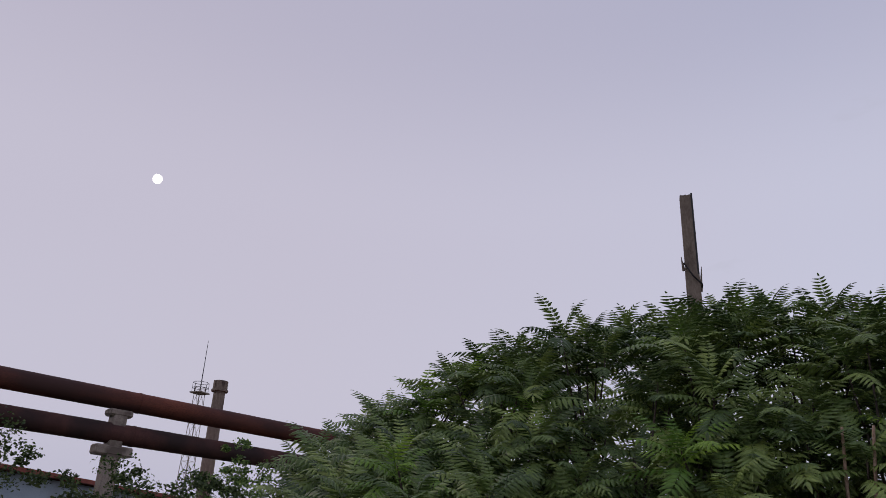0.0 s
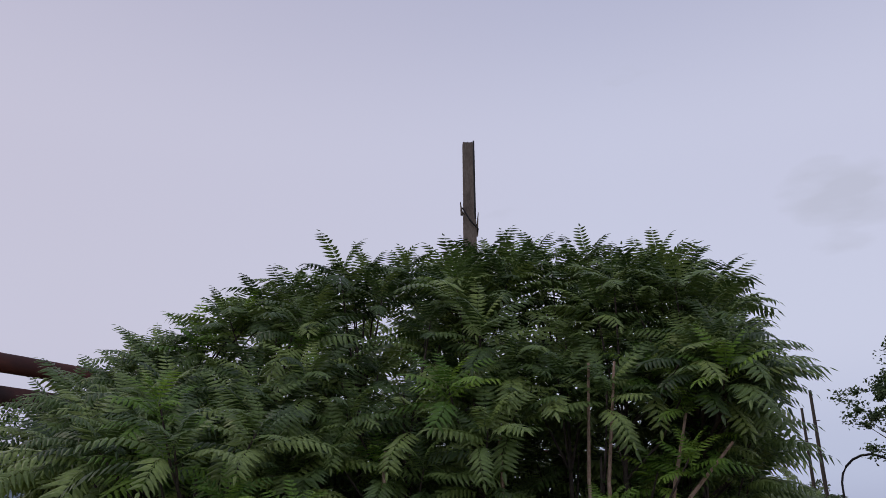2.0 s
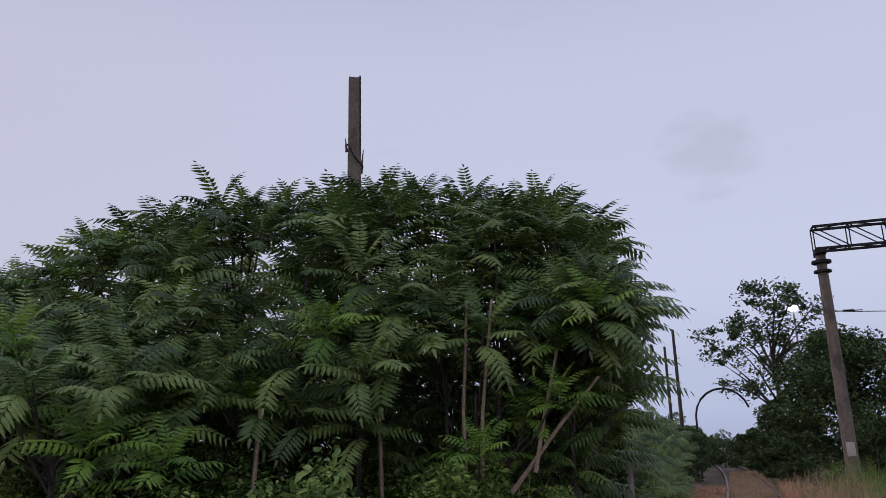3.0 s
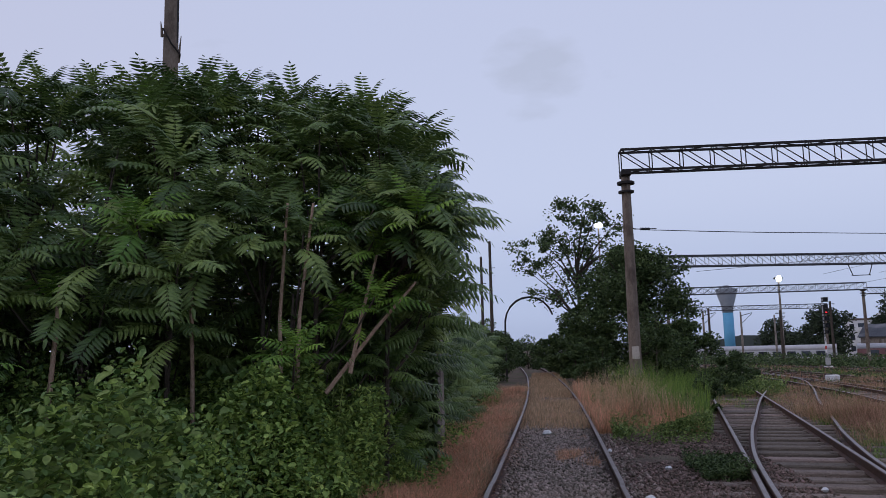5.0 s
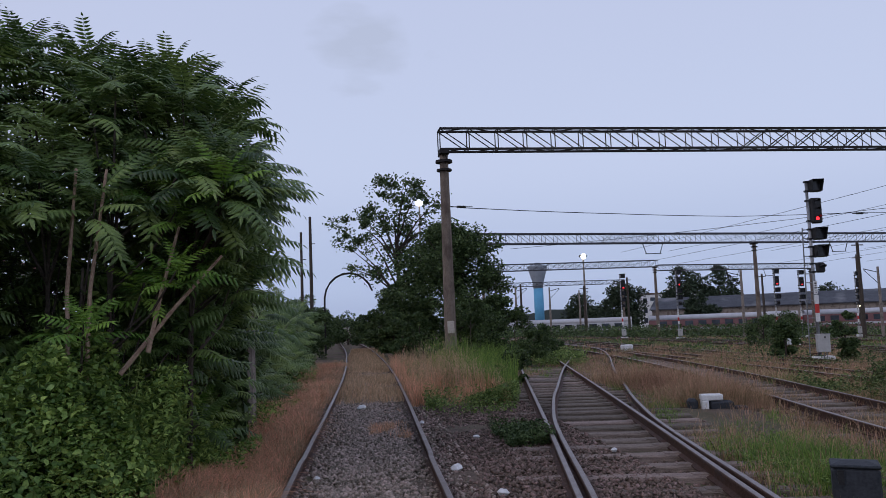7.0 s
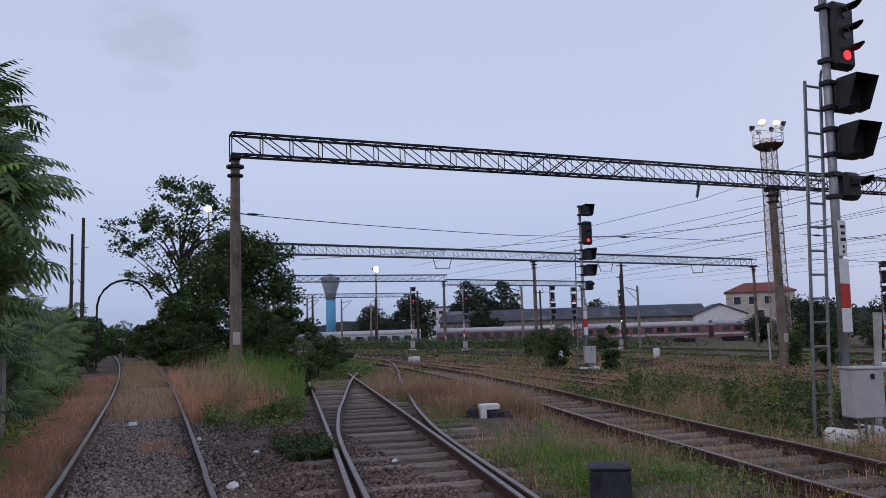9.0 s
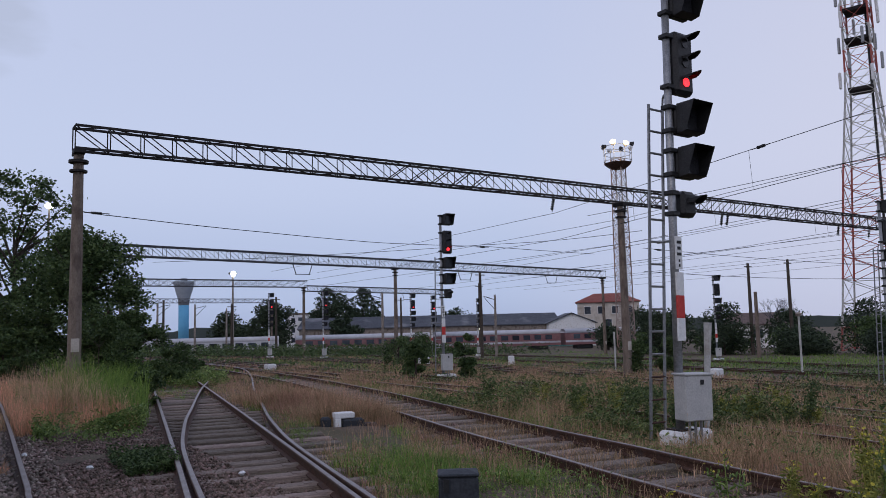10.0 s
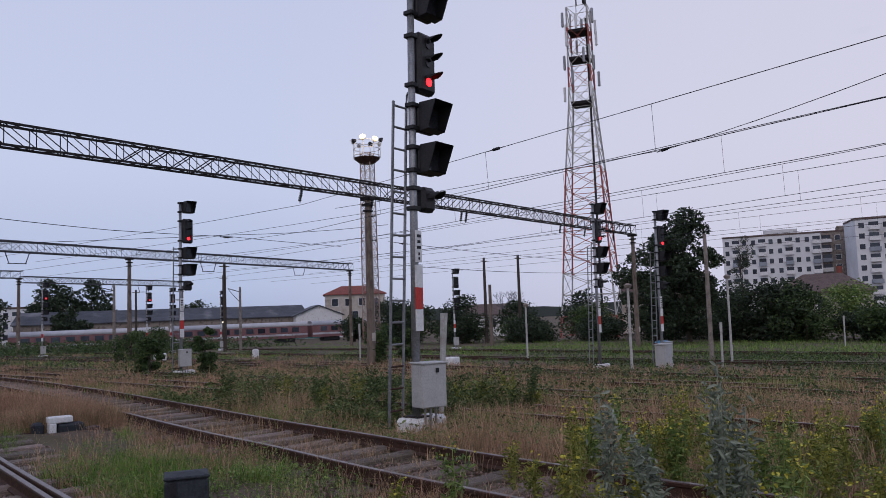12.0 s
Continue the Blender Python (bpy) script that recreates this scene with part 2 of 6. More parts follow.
M_COACHRED = shade("coach_maroon", (0.16, 0.075, 0.08), (0.26, 0.13, 0.13), 0.8, 0.6, bump=0.1)
M_COACHROOF = shade("coach_roof", (0.40, 0.40, 0.43), (0.56, 0.56, 0.59), 0.8, 0.6, bump=0.1)
M_GREEN = shade("teal_fence_paint", (0.03, 0.12, 0.11), (0.06, 0.2, 0.18), 2, 0.7, bump=0.1)
M_TANK = shade("dark_box_paint", (0.02, 0.024, 0.03), (0.045, 0.05, 0.06), 8, 0.7, bump=0.3)
M_BLUEPLASTIC = shade("blue_plastic", (0.08, 0.25, 0.42), (0.12, 0.33, 0.52), 4, 0.5, bump=0.1)
M_HILL = shade("hazy_far_woods", (0.05, 0.065, 0.06), (0.085, 0.10, 0.095), 0.02, 0.95, bump=0.0)


# ---- building helpers ----
def ground_z(x, y):
    """The ground falls gently from the siding towards the yard."""
    s = np.log1p(np.exp(np.clip((np.asarray(x, float) - 6) / 2.0, -30, 200))) * 2.0
    f = np.log1p(np.exp(np.clip((np.asarray(y, float) - 50) / 8.0, -30, 300))) * 8.0
    return -3.2 * (1 - np.exp(-s / 70)) - 1.6 * (1 - np.exp(-f / 130))


def gz(x, y):
    return float(ground_z(x, y))


class Geo:
    """Collects corners and faces of one mesh."""

    def __init__(self):
        self.v, self.f = [], []

    def add(self, verts, faces):
        k = len(self.v)
        self.v += [tuple(p) for p in verts]
        self.f += [tuple(i + k for i in f) for f in faces]
        return self

    def box(self, c, size, m=None, bevel=0.0):
        """A box with chamfered edges."""
        hx, hy, hz = (s / 2 for s in size)
        e = min(bevel, hx * 0.9, hy * 0.9, hz * 0.9)
        if e <= 0:
            vs = [(x, y, z) for x in (-hx, hx) for y in (-hy, hy) for z in (-hz, hz)]
            fs = [(0, 1, 3, 2), (4, 6, 7, 5), (0, 4, 5, 1), (2, 3, 7, 6), (0, 2, 6, 4), (1, 5, 7, 3)]
        else:
            vs, ids = [], {}
            for i in (-1, 1):
                for j in (-1, 1):
                    for k in (-1, 1):
                        ids[i, j, k] = len(vs)
                        vs += [(i * hx, j * (hy - e), k * (hz - e)), (i * (hx - e), j * hy, k * (hz - e)), (i * (hx - e), j * (hy - e), k * hz)]
            fs = []
            for a in range(3):
                b, c2 = (a + 1) % 3, (a + 2) % 3
                for s in (-1, 1):
                    loop = []
                    for u, w in ((-1, -1), (1, -1), (1, 1), (-1, 1)):
                        key = [0, 0, 0]
                        key[a], key[b], key[c2] = s, u, w
                        loop.append(ids[tuple(key)] + a)
                    fs.append(tuple(loop if s > 0 else loop[::-1]))
                for u in (-1, 1):
                    for w in (-1, 1):
                        k0, k1 = [0, 0, 0], [0, 0, 0]
                        k0[a], k1[a] = -1, 1
                        k0[b] = k1[b] = u
                        k0[c2] = k1[c2] = w
                        p, q = ids[tuple(k0)], ids[tuple(k1)]
                        quad = (p + b, q + b, q + c2, p + c2)
                        fs.append(quad if u * w < 0 else quad[::-1])
            for key, i in ids.items():
                s = key[0] * key[1] * key[2]
                fs.append((i, i + 1, i + 2) if s > 0 else (i, i + 2, i + 1))
        mm = m or Matrix.Identity(4)
        return self.add([tuple((mm @ Vector(p)) + Vector(c)) if m is None else tuple(mm @ (Vector(p) + Vector(c))) for p in vs], fs)

    def tube(self, pts, radii, n=8, cap=True):
        """A round bar along points."""
        pts = [Vector(p) for p in pts]
        if not hasattr(radii, "__len__"):
            radii = [radii] * len(pts)
        k = len(self.v)
        for i, p in enumerate(pts):
            d = (pts[min(i + 1, len(pts) - 1)] - pts[max(i - 1, 0)]).normalized()
            u = d.cross(Vector((0.31, 0.17, 0.93) if abs(d.z) < 0.9 else (1, 0.1, 0))).normalized()
            w = d.cross(u)
            for j in range(n):
                a = 2 * math.pi * j / n
                self.v.append(tuple(p + radii[i] * (math.cos(a) * u + math.sin(a) * w)))
        for i in range(len(pts) - 1):
            for j in range(n):
                a, b = k + i * n + j, k + i * n + (j + 1) % n
                self.f.append((a, b, b + n, a + n))
        if cap:
            self.f.append(tuple(range(k, k + n))[::-1])
            self.f.append(tuple(range(k + n * (len(pts) - 1), k + n * len(pts))))
        return self

    def sweep(self, profile, pts, up=Vector((0, 0, 1)), close=True):
        """A profile of (across, height) drawn along points."""
        k, n = len(self.v), len(profile)
        pts = [Vector(p) for p in pts]
        for i, p in enumerate(pts):
            d = (pts[min(i + 1, len(pts) - 1)] - pts[max(i - 1, 0)]).normalized()
            side = d.cross(up).normalized()
            for a, h in profile:
                self.v.append(tuple(p + side * a + up * h))
        for i in range(len(pts) - 1):
            for j in range(n if close else n - 1):
                a, b = k + i * n + j, k + i * n + (j + 1) % n
                self.f.append((a, b, b + n, a + n))
        if close:
            self.f.append(tuple(range(k, k + n)))
            self.f.append(tuple(range(k + n * (len(pts) - 1), k + n * len(pts)))[::-1])
        return self

    def mesh(self, name, mat, smooth=False):
        me = bpy.data.meshes.new(name)
        me.from_pydata(self.v, [], self.f)
        me.materials.append(mat)
        if smooth:
            me.polygons.foreach_set("use_smooth", [True] * len(me.polygons))
        me.update()
        return me


def part(name, geo, mat, parent, label="", smooth=False):
    ob = new(name, geo.mesh(name, mat, smooth) if isinstance(geo, Geo) else geo)
    ob.parent = parent
    if label:
        ob["label"] = label
    return ob


def empty(name, x, y, z, turn=0.0):
    ob = new(name)
    ob.empty_display_size = 0.2
    ob.matrix_basis = pose(x, y, z, 0, 0, turn)
    return ob


def thing(name, geo, mat, label, category, group="", kind="", smooth=False, at=None):
    ob = new(name, geo.mesh(name, mat, smooth) if isinstance(geo, Geo) else geo)
    if at is not None:
        ob.matrix_basis = at
    return tagged(ob, label, category, group, kind)


def big_mesh(name, v, f, mat):
    """A mesh from arrays of corners (n, 3) and faces (m, 3 or 4)."""
    me = bpy.data.meshes.new(name)
    v, f = np.asarray(v, np.float32), np.asarray(f, np.int32)
    me.vertices.add(len(v))
    me.vertices.foreach_set("co", v.ravel())
    me.loops.add(f.size)
    me.loops.foreach_set("vertex_index", f.ravel())
    me.polygons.add(len(f))
    me.polygons.foreach_set("loop_start", np.arange(len(f), dtype=np.int32) * f.shape[1])
    me.polygons.foreach_set("loop_total", np.full(len(f), f.shape[1], np.int32))
    me.materials.append(mat)
    me.update(calc_edges=True)
    me.validate()
    return me


rng = np.random.default_rng(7)


def leaves_mesh(name, centres, size, mat, lift=0.5, aspect=0.5, fold=0.25, spread=None):
    """Many small folded leaves: each two halves along a midrib, at the centres, turned at random but facing up by lift."""
    n = len(centres)
    az, tip = rng.uniform(0, 2 * np.pi, n), rng.normal(-0.25, 0.45, n)
    d = np.stack([np.cos(az) * np.cos(tip), np.sin(az) * np.cos(tip), np.sin(tip)], 1)
    up = rng.normal(0, 1, (n, 3)) * (1 - lift) + np.array([0, 0, 1.0]) * lift
    side = np.cross(d, up)
    side /= np.linalg.norm(side, axis=1, keepdims=True) + 1e-9
    nor = np.cross(side, d)
    s = (np.asarray(size) * rng.uniform(0.6, 1.35, n))[:, None]
    c = np.asarray(centres)
    base, tipp = c - d * s * 0.5, c + d * s * 0.5 - nor * s * 0.12
    low, high = c - d * s * 0.2 + nor * s * fold * 0.4, c + d * s * 0.17 + nor * s * fold * 0.3
    w = side * s * aspect * 0.5
    v = np.stack([base, low + w * 0.92, high + w * 0.8, tipp, high - w * 0.8, low - w * 0.92], 1).reshape(-1, 3)
    k = np.arange(n)[:, None] * 6
    f = np.concatenate([k + [0, 1, 2, 3], k + [0, 3, 4, 5]], 0)
    return big_mesh(name, v, f, mat)


def blades_mesh(name, xy, height, width, mat, lean=0.35, az=None):
    """Blades of grass: a tapering, bent strip each."""
    n = len(xy)
    x, y = xy[:, 0], xy[:, 1]
    z0 = ground_z(x, y) - 0.03
    drift = 0.5 + 0.25 * np.sin(x * 1.3 + 2 * np.sin(y * 0.7)) + 0.25 * np.sin(y * 1.1 + 1.7 * np.sin(x * 0.9 + 1))
    h = height * rng.uniform(0.35, 1.2, n) * (0.45 + 0.85 * drift)
    az = rng.uniform(0, 2 * np.pi, n) if az is None else az
    la = rng.uniform(0.05, lean, n)
    t = rng.uniform(0, np.pi, n)
    wx, wy = np.cos(t) * width * 0.5, np.sin(t) * width * 0.5
    mx, my = x + np.cos(az) * h * la * 0.35, y + np.sin(az) * h * la * 0.35
    ex, ey = x + np.cos(az) * h * la * 1.3, y + np.sin(az) * h * la * 1.3
    v = np.stack([np.stack([x - wx, y - wy, z0], 1), np.stack([x + wx, y + wy, z0], 1),
                  np.stack([mx + wx * 0.8, my + wy * 0.8, z0 + h * 0.6], 1), np.stack([mx - wx * 0.8, my - wy * 0.8, z0 + h * 0.6], 1),
                  np.stack([ex, ey, z0 + h * (1 - la * 0.4)], 1)], 1).reshape(-1, 3)
    k = np.arange(n)[:, None] * 5
    f = np.concatenate([k + [0, 1, 2], k + [0, 2, 3], k + [3, 2, 4]], 0)
    return big_mesh(name, v, f, mat)


def patchy(n, x0, x1, y0, y1, scale=0.5, cut=0.5, seed=0.0, near=False):
    """Points strewn in a rectangle, thicker in patches."""
    out, got = [], 0
    for _ in range(40):
        m = 4000
        u = rng.uniform(0, 1, m)
        x = rng.uniform(x0, x1, m)
        y = y0 + (y1 - y0) * (u ** 1.6 if near else u)
        w = 0.5 + 0.25 * (np.sin(x * scale * 2.1 + seed) + np.sin(y * scale * 1.7 + seed * 2.3 + np.sin(x * scale) * 1.5)) + 0.18 * np.sin((x * 1.7 - y) * scale * 3.1 + seed)
        keep = w + rng.normal(0, 0.12, m) > cut
        out.append(np.stack([x, y], 1)[keep])
        got += keep.sum()
        if got >= n:
            break
    return np.concatenate(out)[:n]


def smooth_line(pts, step=0.5):
    """Points along a Catmull-Rom curve through the given (x, y)."""
    p = np.array([2 * np.array(pts[0]) - pts[1], *pts, 2 * np.array(pts[-1]) - pts[-2]], float)
    out = []
    for i in range(1, len(p) - 2):
        n = max(2, int(np.linalg.norm(p[i + 1] - p[i]) / step))
        for t in np.arange(n) / n:
            out.append(0.5 * (2 * p[i] + (p[i + 1] - p[i - 1]) * t + (2 * p[i - 1] - 5 * p[i] + 4 * p[i + 1] - p[i + 2]) * t * t + (3 * p[i] - p[i - 1] - 3 * p[i + 1] + p[i + 2]) * t ** 3))
    out.append(p[-2])
    return np.array(out)


def offset_line(line, d):
    t = np.gradient(line, axis=0)
    t /= np.linalg.norm(t, axis=1, keepdims=True)
    return line + np.stack([t[:, 1], -t[:, 0]], 1) * d


# ---- ground ----
# the middle lines of the nearer tracks
SIDING = [(0.03, -30), (0.03, 5), (0.06, 10), (0.12, 17), (0.12, 24), (-0.05, 34), (-0.6, 50), (-2.5, 90)]
STRAIGHT = [(0.75, -5), (1.6, 0.8), (2.64, 6.8), (3.57, 12.15), (5.45, 23.2), (7.2, 33.5)]
DIVERGING = [(2.59, 5.8), (2.84, 7.2), (3.14, 9.0), (3.42, 10.6), (3.66, 11.8), (3.99, 13.2), (4.47, 15.1), (4.98, 16.9), (6.75, 23.2), (9.1, 31), (11.2, 39), (12.4, 47), (13.2, 60)]
CROSSING = [(6.2, -6), (6.55, 2), (6.9, 5.6), (7.35, 8.2), (7.75, 10.8), (8.75, 15.9), (9.85, 22), (10.9, 31), (11.85, 47), (13.5, 90)]


def spaced(a, b, fine0, fine1, step, far_n):
    left = fine0 - np.geomspace(1, fine0 - a, far_n)[::-1] if fine0 > a else []
    right = fine1 + np.geomspace(1, b - fine1, far_n)
    return np.concatenate([left, np.arange(fine0, fine1 + step, step), right])


gx = spaced(-2500, 2500, -9, 26, 0.3, 34)
gy = spaced(-2500, 2500, 1, 40, 0.3, 34)
GX, GY = np.meshgrid(gx, gy)
bumps = 0.02 * np.sin(GX * 2.3 + np.sin(GY * 1.9) * 2) + 0.018 * np.sin(GY * 3.1 + GX * 0.7) + rng.normal(0, 0.008, GX.shape)
GZ = ground_z(GX, GY) + np.where((np.abs(GX) < 40) & (np.abs(GY) < 60), bumps, 0) - 0.015
for bed in (STRAIGHT, CROSSING):
    mid = np.interp(GY, [q[1] for q in bed], [q[0] for q in bed])
    GZ -= 0.06 * np.clip((1.6 - np.abs(GX - mid)) / 0.4, 0, 1) * (GY > -2) * (GY < 32)
nx, ny = len(gx), len(gy)
ii = (np.arange(ny - 1)[:, None] * nx + np.arange(nx - 1)).ravel()
thing("ground", big_mesh("ground", np.stack([GX.ravel(), GY.ravel(), GZ.ravel()], 1), np.stack([ii, ii + 1, ii + nx + 1, ii + nx], 1), M_GROUND),
      None, "brown gravelly railway ground with thin grass", "ground", kind="structure")

# ---- railway tracks ----
RAIL = [(-0.065, -0.15), (0.065, -0.15), (0.065, -0.135), (0.014, -0.115), (0.012, -0.045), (0.034, -0.036), (0.036, -0.010), (0.030, 0.0), (-0.030, 0.0), (-0.036, -0.010), (-0.034, -0.036), (-0.012, -0.045), (-0.014, -0.115), (-0.065, -0.135)]
HEAD = [(-0.027, 0.0), (-0.022, 0.004), (0.022, 0.004), (0.027, 0.0)]


def rail(line, parent, label="", lift=0.0):
    pts = [(x, y, gz(x, y) + 0.15 + lift) for x, y in line]
    r = part("rail", Geo().sweep(RAIL, pts), M_RUST, parent, label or "rusty steel rail")
    part("running_face", Geo().sweep(HEAD, pts), M_RAILTOP, r, "dull worn running face")
    return r


def sleeper_mesh(length, name="sleeper"):
    g = Geo()
    g.box((max(0, length - 2.5) * 0.42, 0, -0.045), (length, 0.24, 0.13), bevel=0.02)
    g.box((-0.72, 0, 0.022), (0.34, 0.17, 0.014))
    g.box((0.72, 0, 0.022), (0.34, 0.17, 0.014))
    return g.mesh(name, M_SLEEPER)


SLEEPER, LONG_SLEEPER = sleeper_mesh(2.4), sleeper_mesh(3.0)


def track(name, pts, label, sleepers=(0, 0), sink=0.0, mesh=None, group="", sides=(-0.7475, 0.7475), step=0.62):
    line = smooth_line(pts)
    top = empty(name, 0, 0, 0)
    tagged(top, label, "railway track", group)
    for d in sides:
        rail(offset_line(line, d), top)
    if sleepers[1] > sleepers[0]:
        seg = np.linalg.norm(np.diff(line, axis=0), axis=1)
        far = np.concatenate([[0], np.cumsum(seg)])
        for s in np.arange(0.3, far[-1], step):
            x, y = np.interp(s, far, line[:, 0]), np.interp(s, far, line[:, 1])
            if not sleepers[0] < y < sleepers[1]:
                continue
            dx, dy = np.interp(s + 0.2, far, line[:, 0]) - x, np.interp(s + 0.2, far, line[:, 1]) - y
            ob = new("sleeper", mesh or SLEEPER)
            ob.parent = top
            ob.matrix_basis = pose(x + rng.normal(0, 0.03), y, gz(x, y) + 0.0 - sink + rng.normal(0, 0.008), rng.normal(0, 1), 0, math.degrees(math.atan2(dy, dx)) - 90 + rng.normal(0, 1.2))
    return top


track("railway_track", SIDING, "disused siding with rusty rails in grey ballast", (5, 26), 0.055, group="yard tracks")
track("railway_track", STRAIGHT, "rusty turnout track on long weathered timber sleepers", (3, 26), 0.012, LONG_SLEEPER, group="yard tracks")
track("railway_track", DIVERGING, "rusty diverging rails of a turnout", group="yard tracks")
track("railway_track", CROSSING, "rusty yard track on pale weathered sleepers in dry grass", (1, 34), 0.03, group="yard tracks")
for n, pts in enumerate([
    [(11.6, -10), (12.3, 6), (13.0, 14), (13.2, 26), (13.6, 50), (15, 100)],
    [(15.6, -10), (16.3, 8), (16.6, 20), (16.2, 34), (16.6, 60), (18, 110)],
    [(20.6, -10), (21.3, 12), (22.0, 18), (23.6, 26), (25.0, 38), (26, 70), (27, 120)],
    [(24.8, -10), (25.2, 12), (26.4, 22), (28.0, 40), (31, 80), (33, 120)],
    [(35.5, -10), (36.5, 20), (39, 50), (44, 100)],
    [(47, -10), (48, 20), (51, 50), (59, 110)],
]):
    track("railway_track", pts, "rusty yard track half hidden in grass", (4, 26) if n == 0 else (0, 0), 0.02, group="yard tracks")


def strew(name, n, region, size, mat, label, lift=0.0):
    """Ballast stones: squashed, knocked-about octahedra."""
    x, y = region(n)
    s = size * rng.uniform(0.45, 1.35, n)
    z = ground_z(x, y) + s * 0.18 + lift
    dirs = np.array([(1, 0, 0), (-1, 0, 0), (0, 1, 0), (0, -1, 0), (0, 0, 1), (0, 0, -1)], float)
    v = dirs[None] * s[:, None, None] * rng.uniform(0.55, 1.1, (n, 6, 1)) + rng.normal(0, 0.16, (n, 6, 3)) * s[:, None, None]
    a = rng.uniform(0, 2 * np.pi, n)
    ca, sa = np.cos(a)[:, None], np.sin(a)[:, None]
    vx, vy = v[..., 0] * ca - v[..., 1] * sa, v[..., 0] * sa + v[..., 1] * ca
    v = np.stack([vx + x[:, None], vy + y[:, None], v[..., 2] * 0.75 + z[:, None]], -1).reshape(-1, 3)
    k = np.arange(n)[:, None] * 6
    f = np.concatenate([k + t for t in ((0, 2, 4), (2, 1, 4), (1, 3, 4), (3, 0, 4), (2, 0, 5), (1, 2, 5), (3, 1, 5), (0, 3, 5))], 0)
    thing(name, big_mesh(name, v, f, mat), None, label, "ballast", kind="stuff")


def near_y(n, a, b, p=2.0):
    return a + (b - a) * rng.uniform(0, 1, n) ** p


strew("ballast_stones", 26000, lambda n: (rng.normal(0.05, 0.5, n).clip(-1.25, 1.25), near_y(n, 4.5, 26)), 0.032, M_STONE, "grey crushed stone ballast between the siding rails", 0.01)
strew("dark_ballast", 26000, lambda n: (rng.uniform(0.85, 3.2, n), near_y(n, 4.5, 24)), 0.03, M_STONE_DARK, "dark brown gravel between the tracks")
strew("turnout_ballast", 24000, lambda n: ((lambda y: (1.6 + (y - 0.8) * 0.173 + rng.uniform(-1.3, 1.9, n), y))(near_y(n, 4.5, 24))), 0.028, M_STONE_DARK, "dirty gravel between the turnout sleepers", -0.062)
strew("yard_ballast", 17000, lambda n: ((lambda y: (6.4 + y * 0.12 + rng.uniform(-1.6, 2.2, n), y))(near_y(n, 3, 30))), 0.032, M_STONE_DARK, "dark gravel along the yard track", -0.062)


# ---- overhead line: portals, posts and wires ----
def post_mesh(h, r0=0.2, r1=0.13):
    return Geo().tube([(0, 0, -0.3), (0, 0, h * 0.5), (0, 0, h)], [r0, (r0 + r1) / 2, r1], 10)


def portal(a, b, z0, z1, posts, mat, label, width=0.7, bay=1.05, chord=0.05, group="overhead line portals", split=False):
    """A lattice beam from a to b on concrete posts."""
    a, b = Vector((*a, 0)), Vector((*b, 0))
    length = (b - a).length
    d = (b - a) / length
    side = Vector((-d.y, d.x, 0))
    top = empty("catenary_portal", a.x, a.y, gz(a.x, a.y))
    tagged(top, label, "overhead line portal", group)
    inv = -Vector((a.x, a.y, gz(a.x, a.y)))

    def at(s, w, z):
        return a + d * s + side * w + Vector((0, 0, z)) + inv

    for w in (-width / 2, width / 2):
        for z in (z0, z1):
            part("chord", Geo().sweep([(-chord, -chord), (chord, -chord), (chord, chord), (-chord, chord)], [at(0, w, z), at(length, w, z)]), mat, top)
    lace, cross = Geo(), Geo()

    def bar(p, q, r, joined, name):
        """One bar: a part of its own on the nearest portal, joined with its like on the far ones."""
        if split:
            part(name, Geo().tube([p, q], r, 4, False), mat, top)
        else:
            joined.tube([p, q], r, 4, False)

    n = int(length / bay)
    joints = [n // 4, n // 2, 3 * n // 4]
    for i in range(n + 1):
        s = length * i / n
        for w in (-width / 2, width / 2):
            bar(at(s, w, z0), at(s, w, z1), 0.02, lace, "lacing_bar")
            if i < n:
                s2 = length * (i + 1) / n
                lo, hi = (z1, z0) if (i // (n // 2 + 1)) == 0 else (z0, z1)
                bar(at(s, w, lo), at(s2, w, hi), 0.022, lace, "lacing_bar")
                if any(abs(i - j) <= 2 for j in joints):
                    bar(at(s, w, hi), at(s2, w, lo), 0.022, lace, "lacing_bar")
        for z in (z0, z1):
            bar(at(s, -width / 2, z), at(s, width / 2, z), 0.02, cross, "cross_brace")
            if i < n:
                bar(at(s, -width / 2 if i % 2 else width / 2, z), at(length * (i + 1) / n, width / 2 if i % 2 else -width / 2, z), 0.018, cross, "cross_brace")
    if not split:
        tagged(part("lacing", lace, mat, top, "thin diagonal lacing bars"), kind="stuff")
        tagged(part("cross_bracing", cross, mat, top), kind="stuff")
    for s in posts:
        p = a + d * s
        h = z0 - gz(p.x, p.y)
        pole = part("post", post_mesh(h - 0.12, 0.22, 0.15), M_POLE, top, "tapered round concrete post")
        pole.matrix_basis = pose(p.x + inv.x, p.y + inv.y, gz(p.x, p.y) + inv.z)
        part("collar", Geo().tube([(0, 0, h - 0.75), (0, 0, h - 0.68)], 0.27, 10).tube([(0, 0, h - 0.45), (0, 0, h - 0.36)], 0.3, 10), M_TRUSS, pole)
        part("bearer", Geo().box((0, 0, h - 0.09), (0.34, width + 0.25, 0.16), bevel=0.01), M_TRUSS, pole)
        part("number_plate", Geo().box((0, -0.2, 1.45), (0.24, 0.03, 0.42), bevel=0.01), M_PLASTER, pole, "pale painted plate with faded marks")
    return top


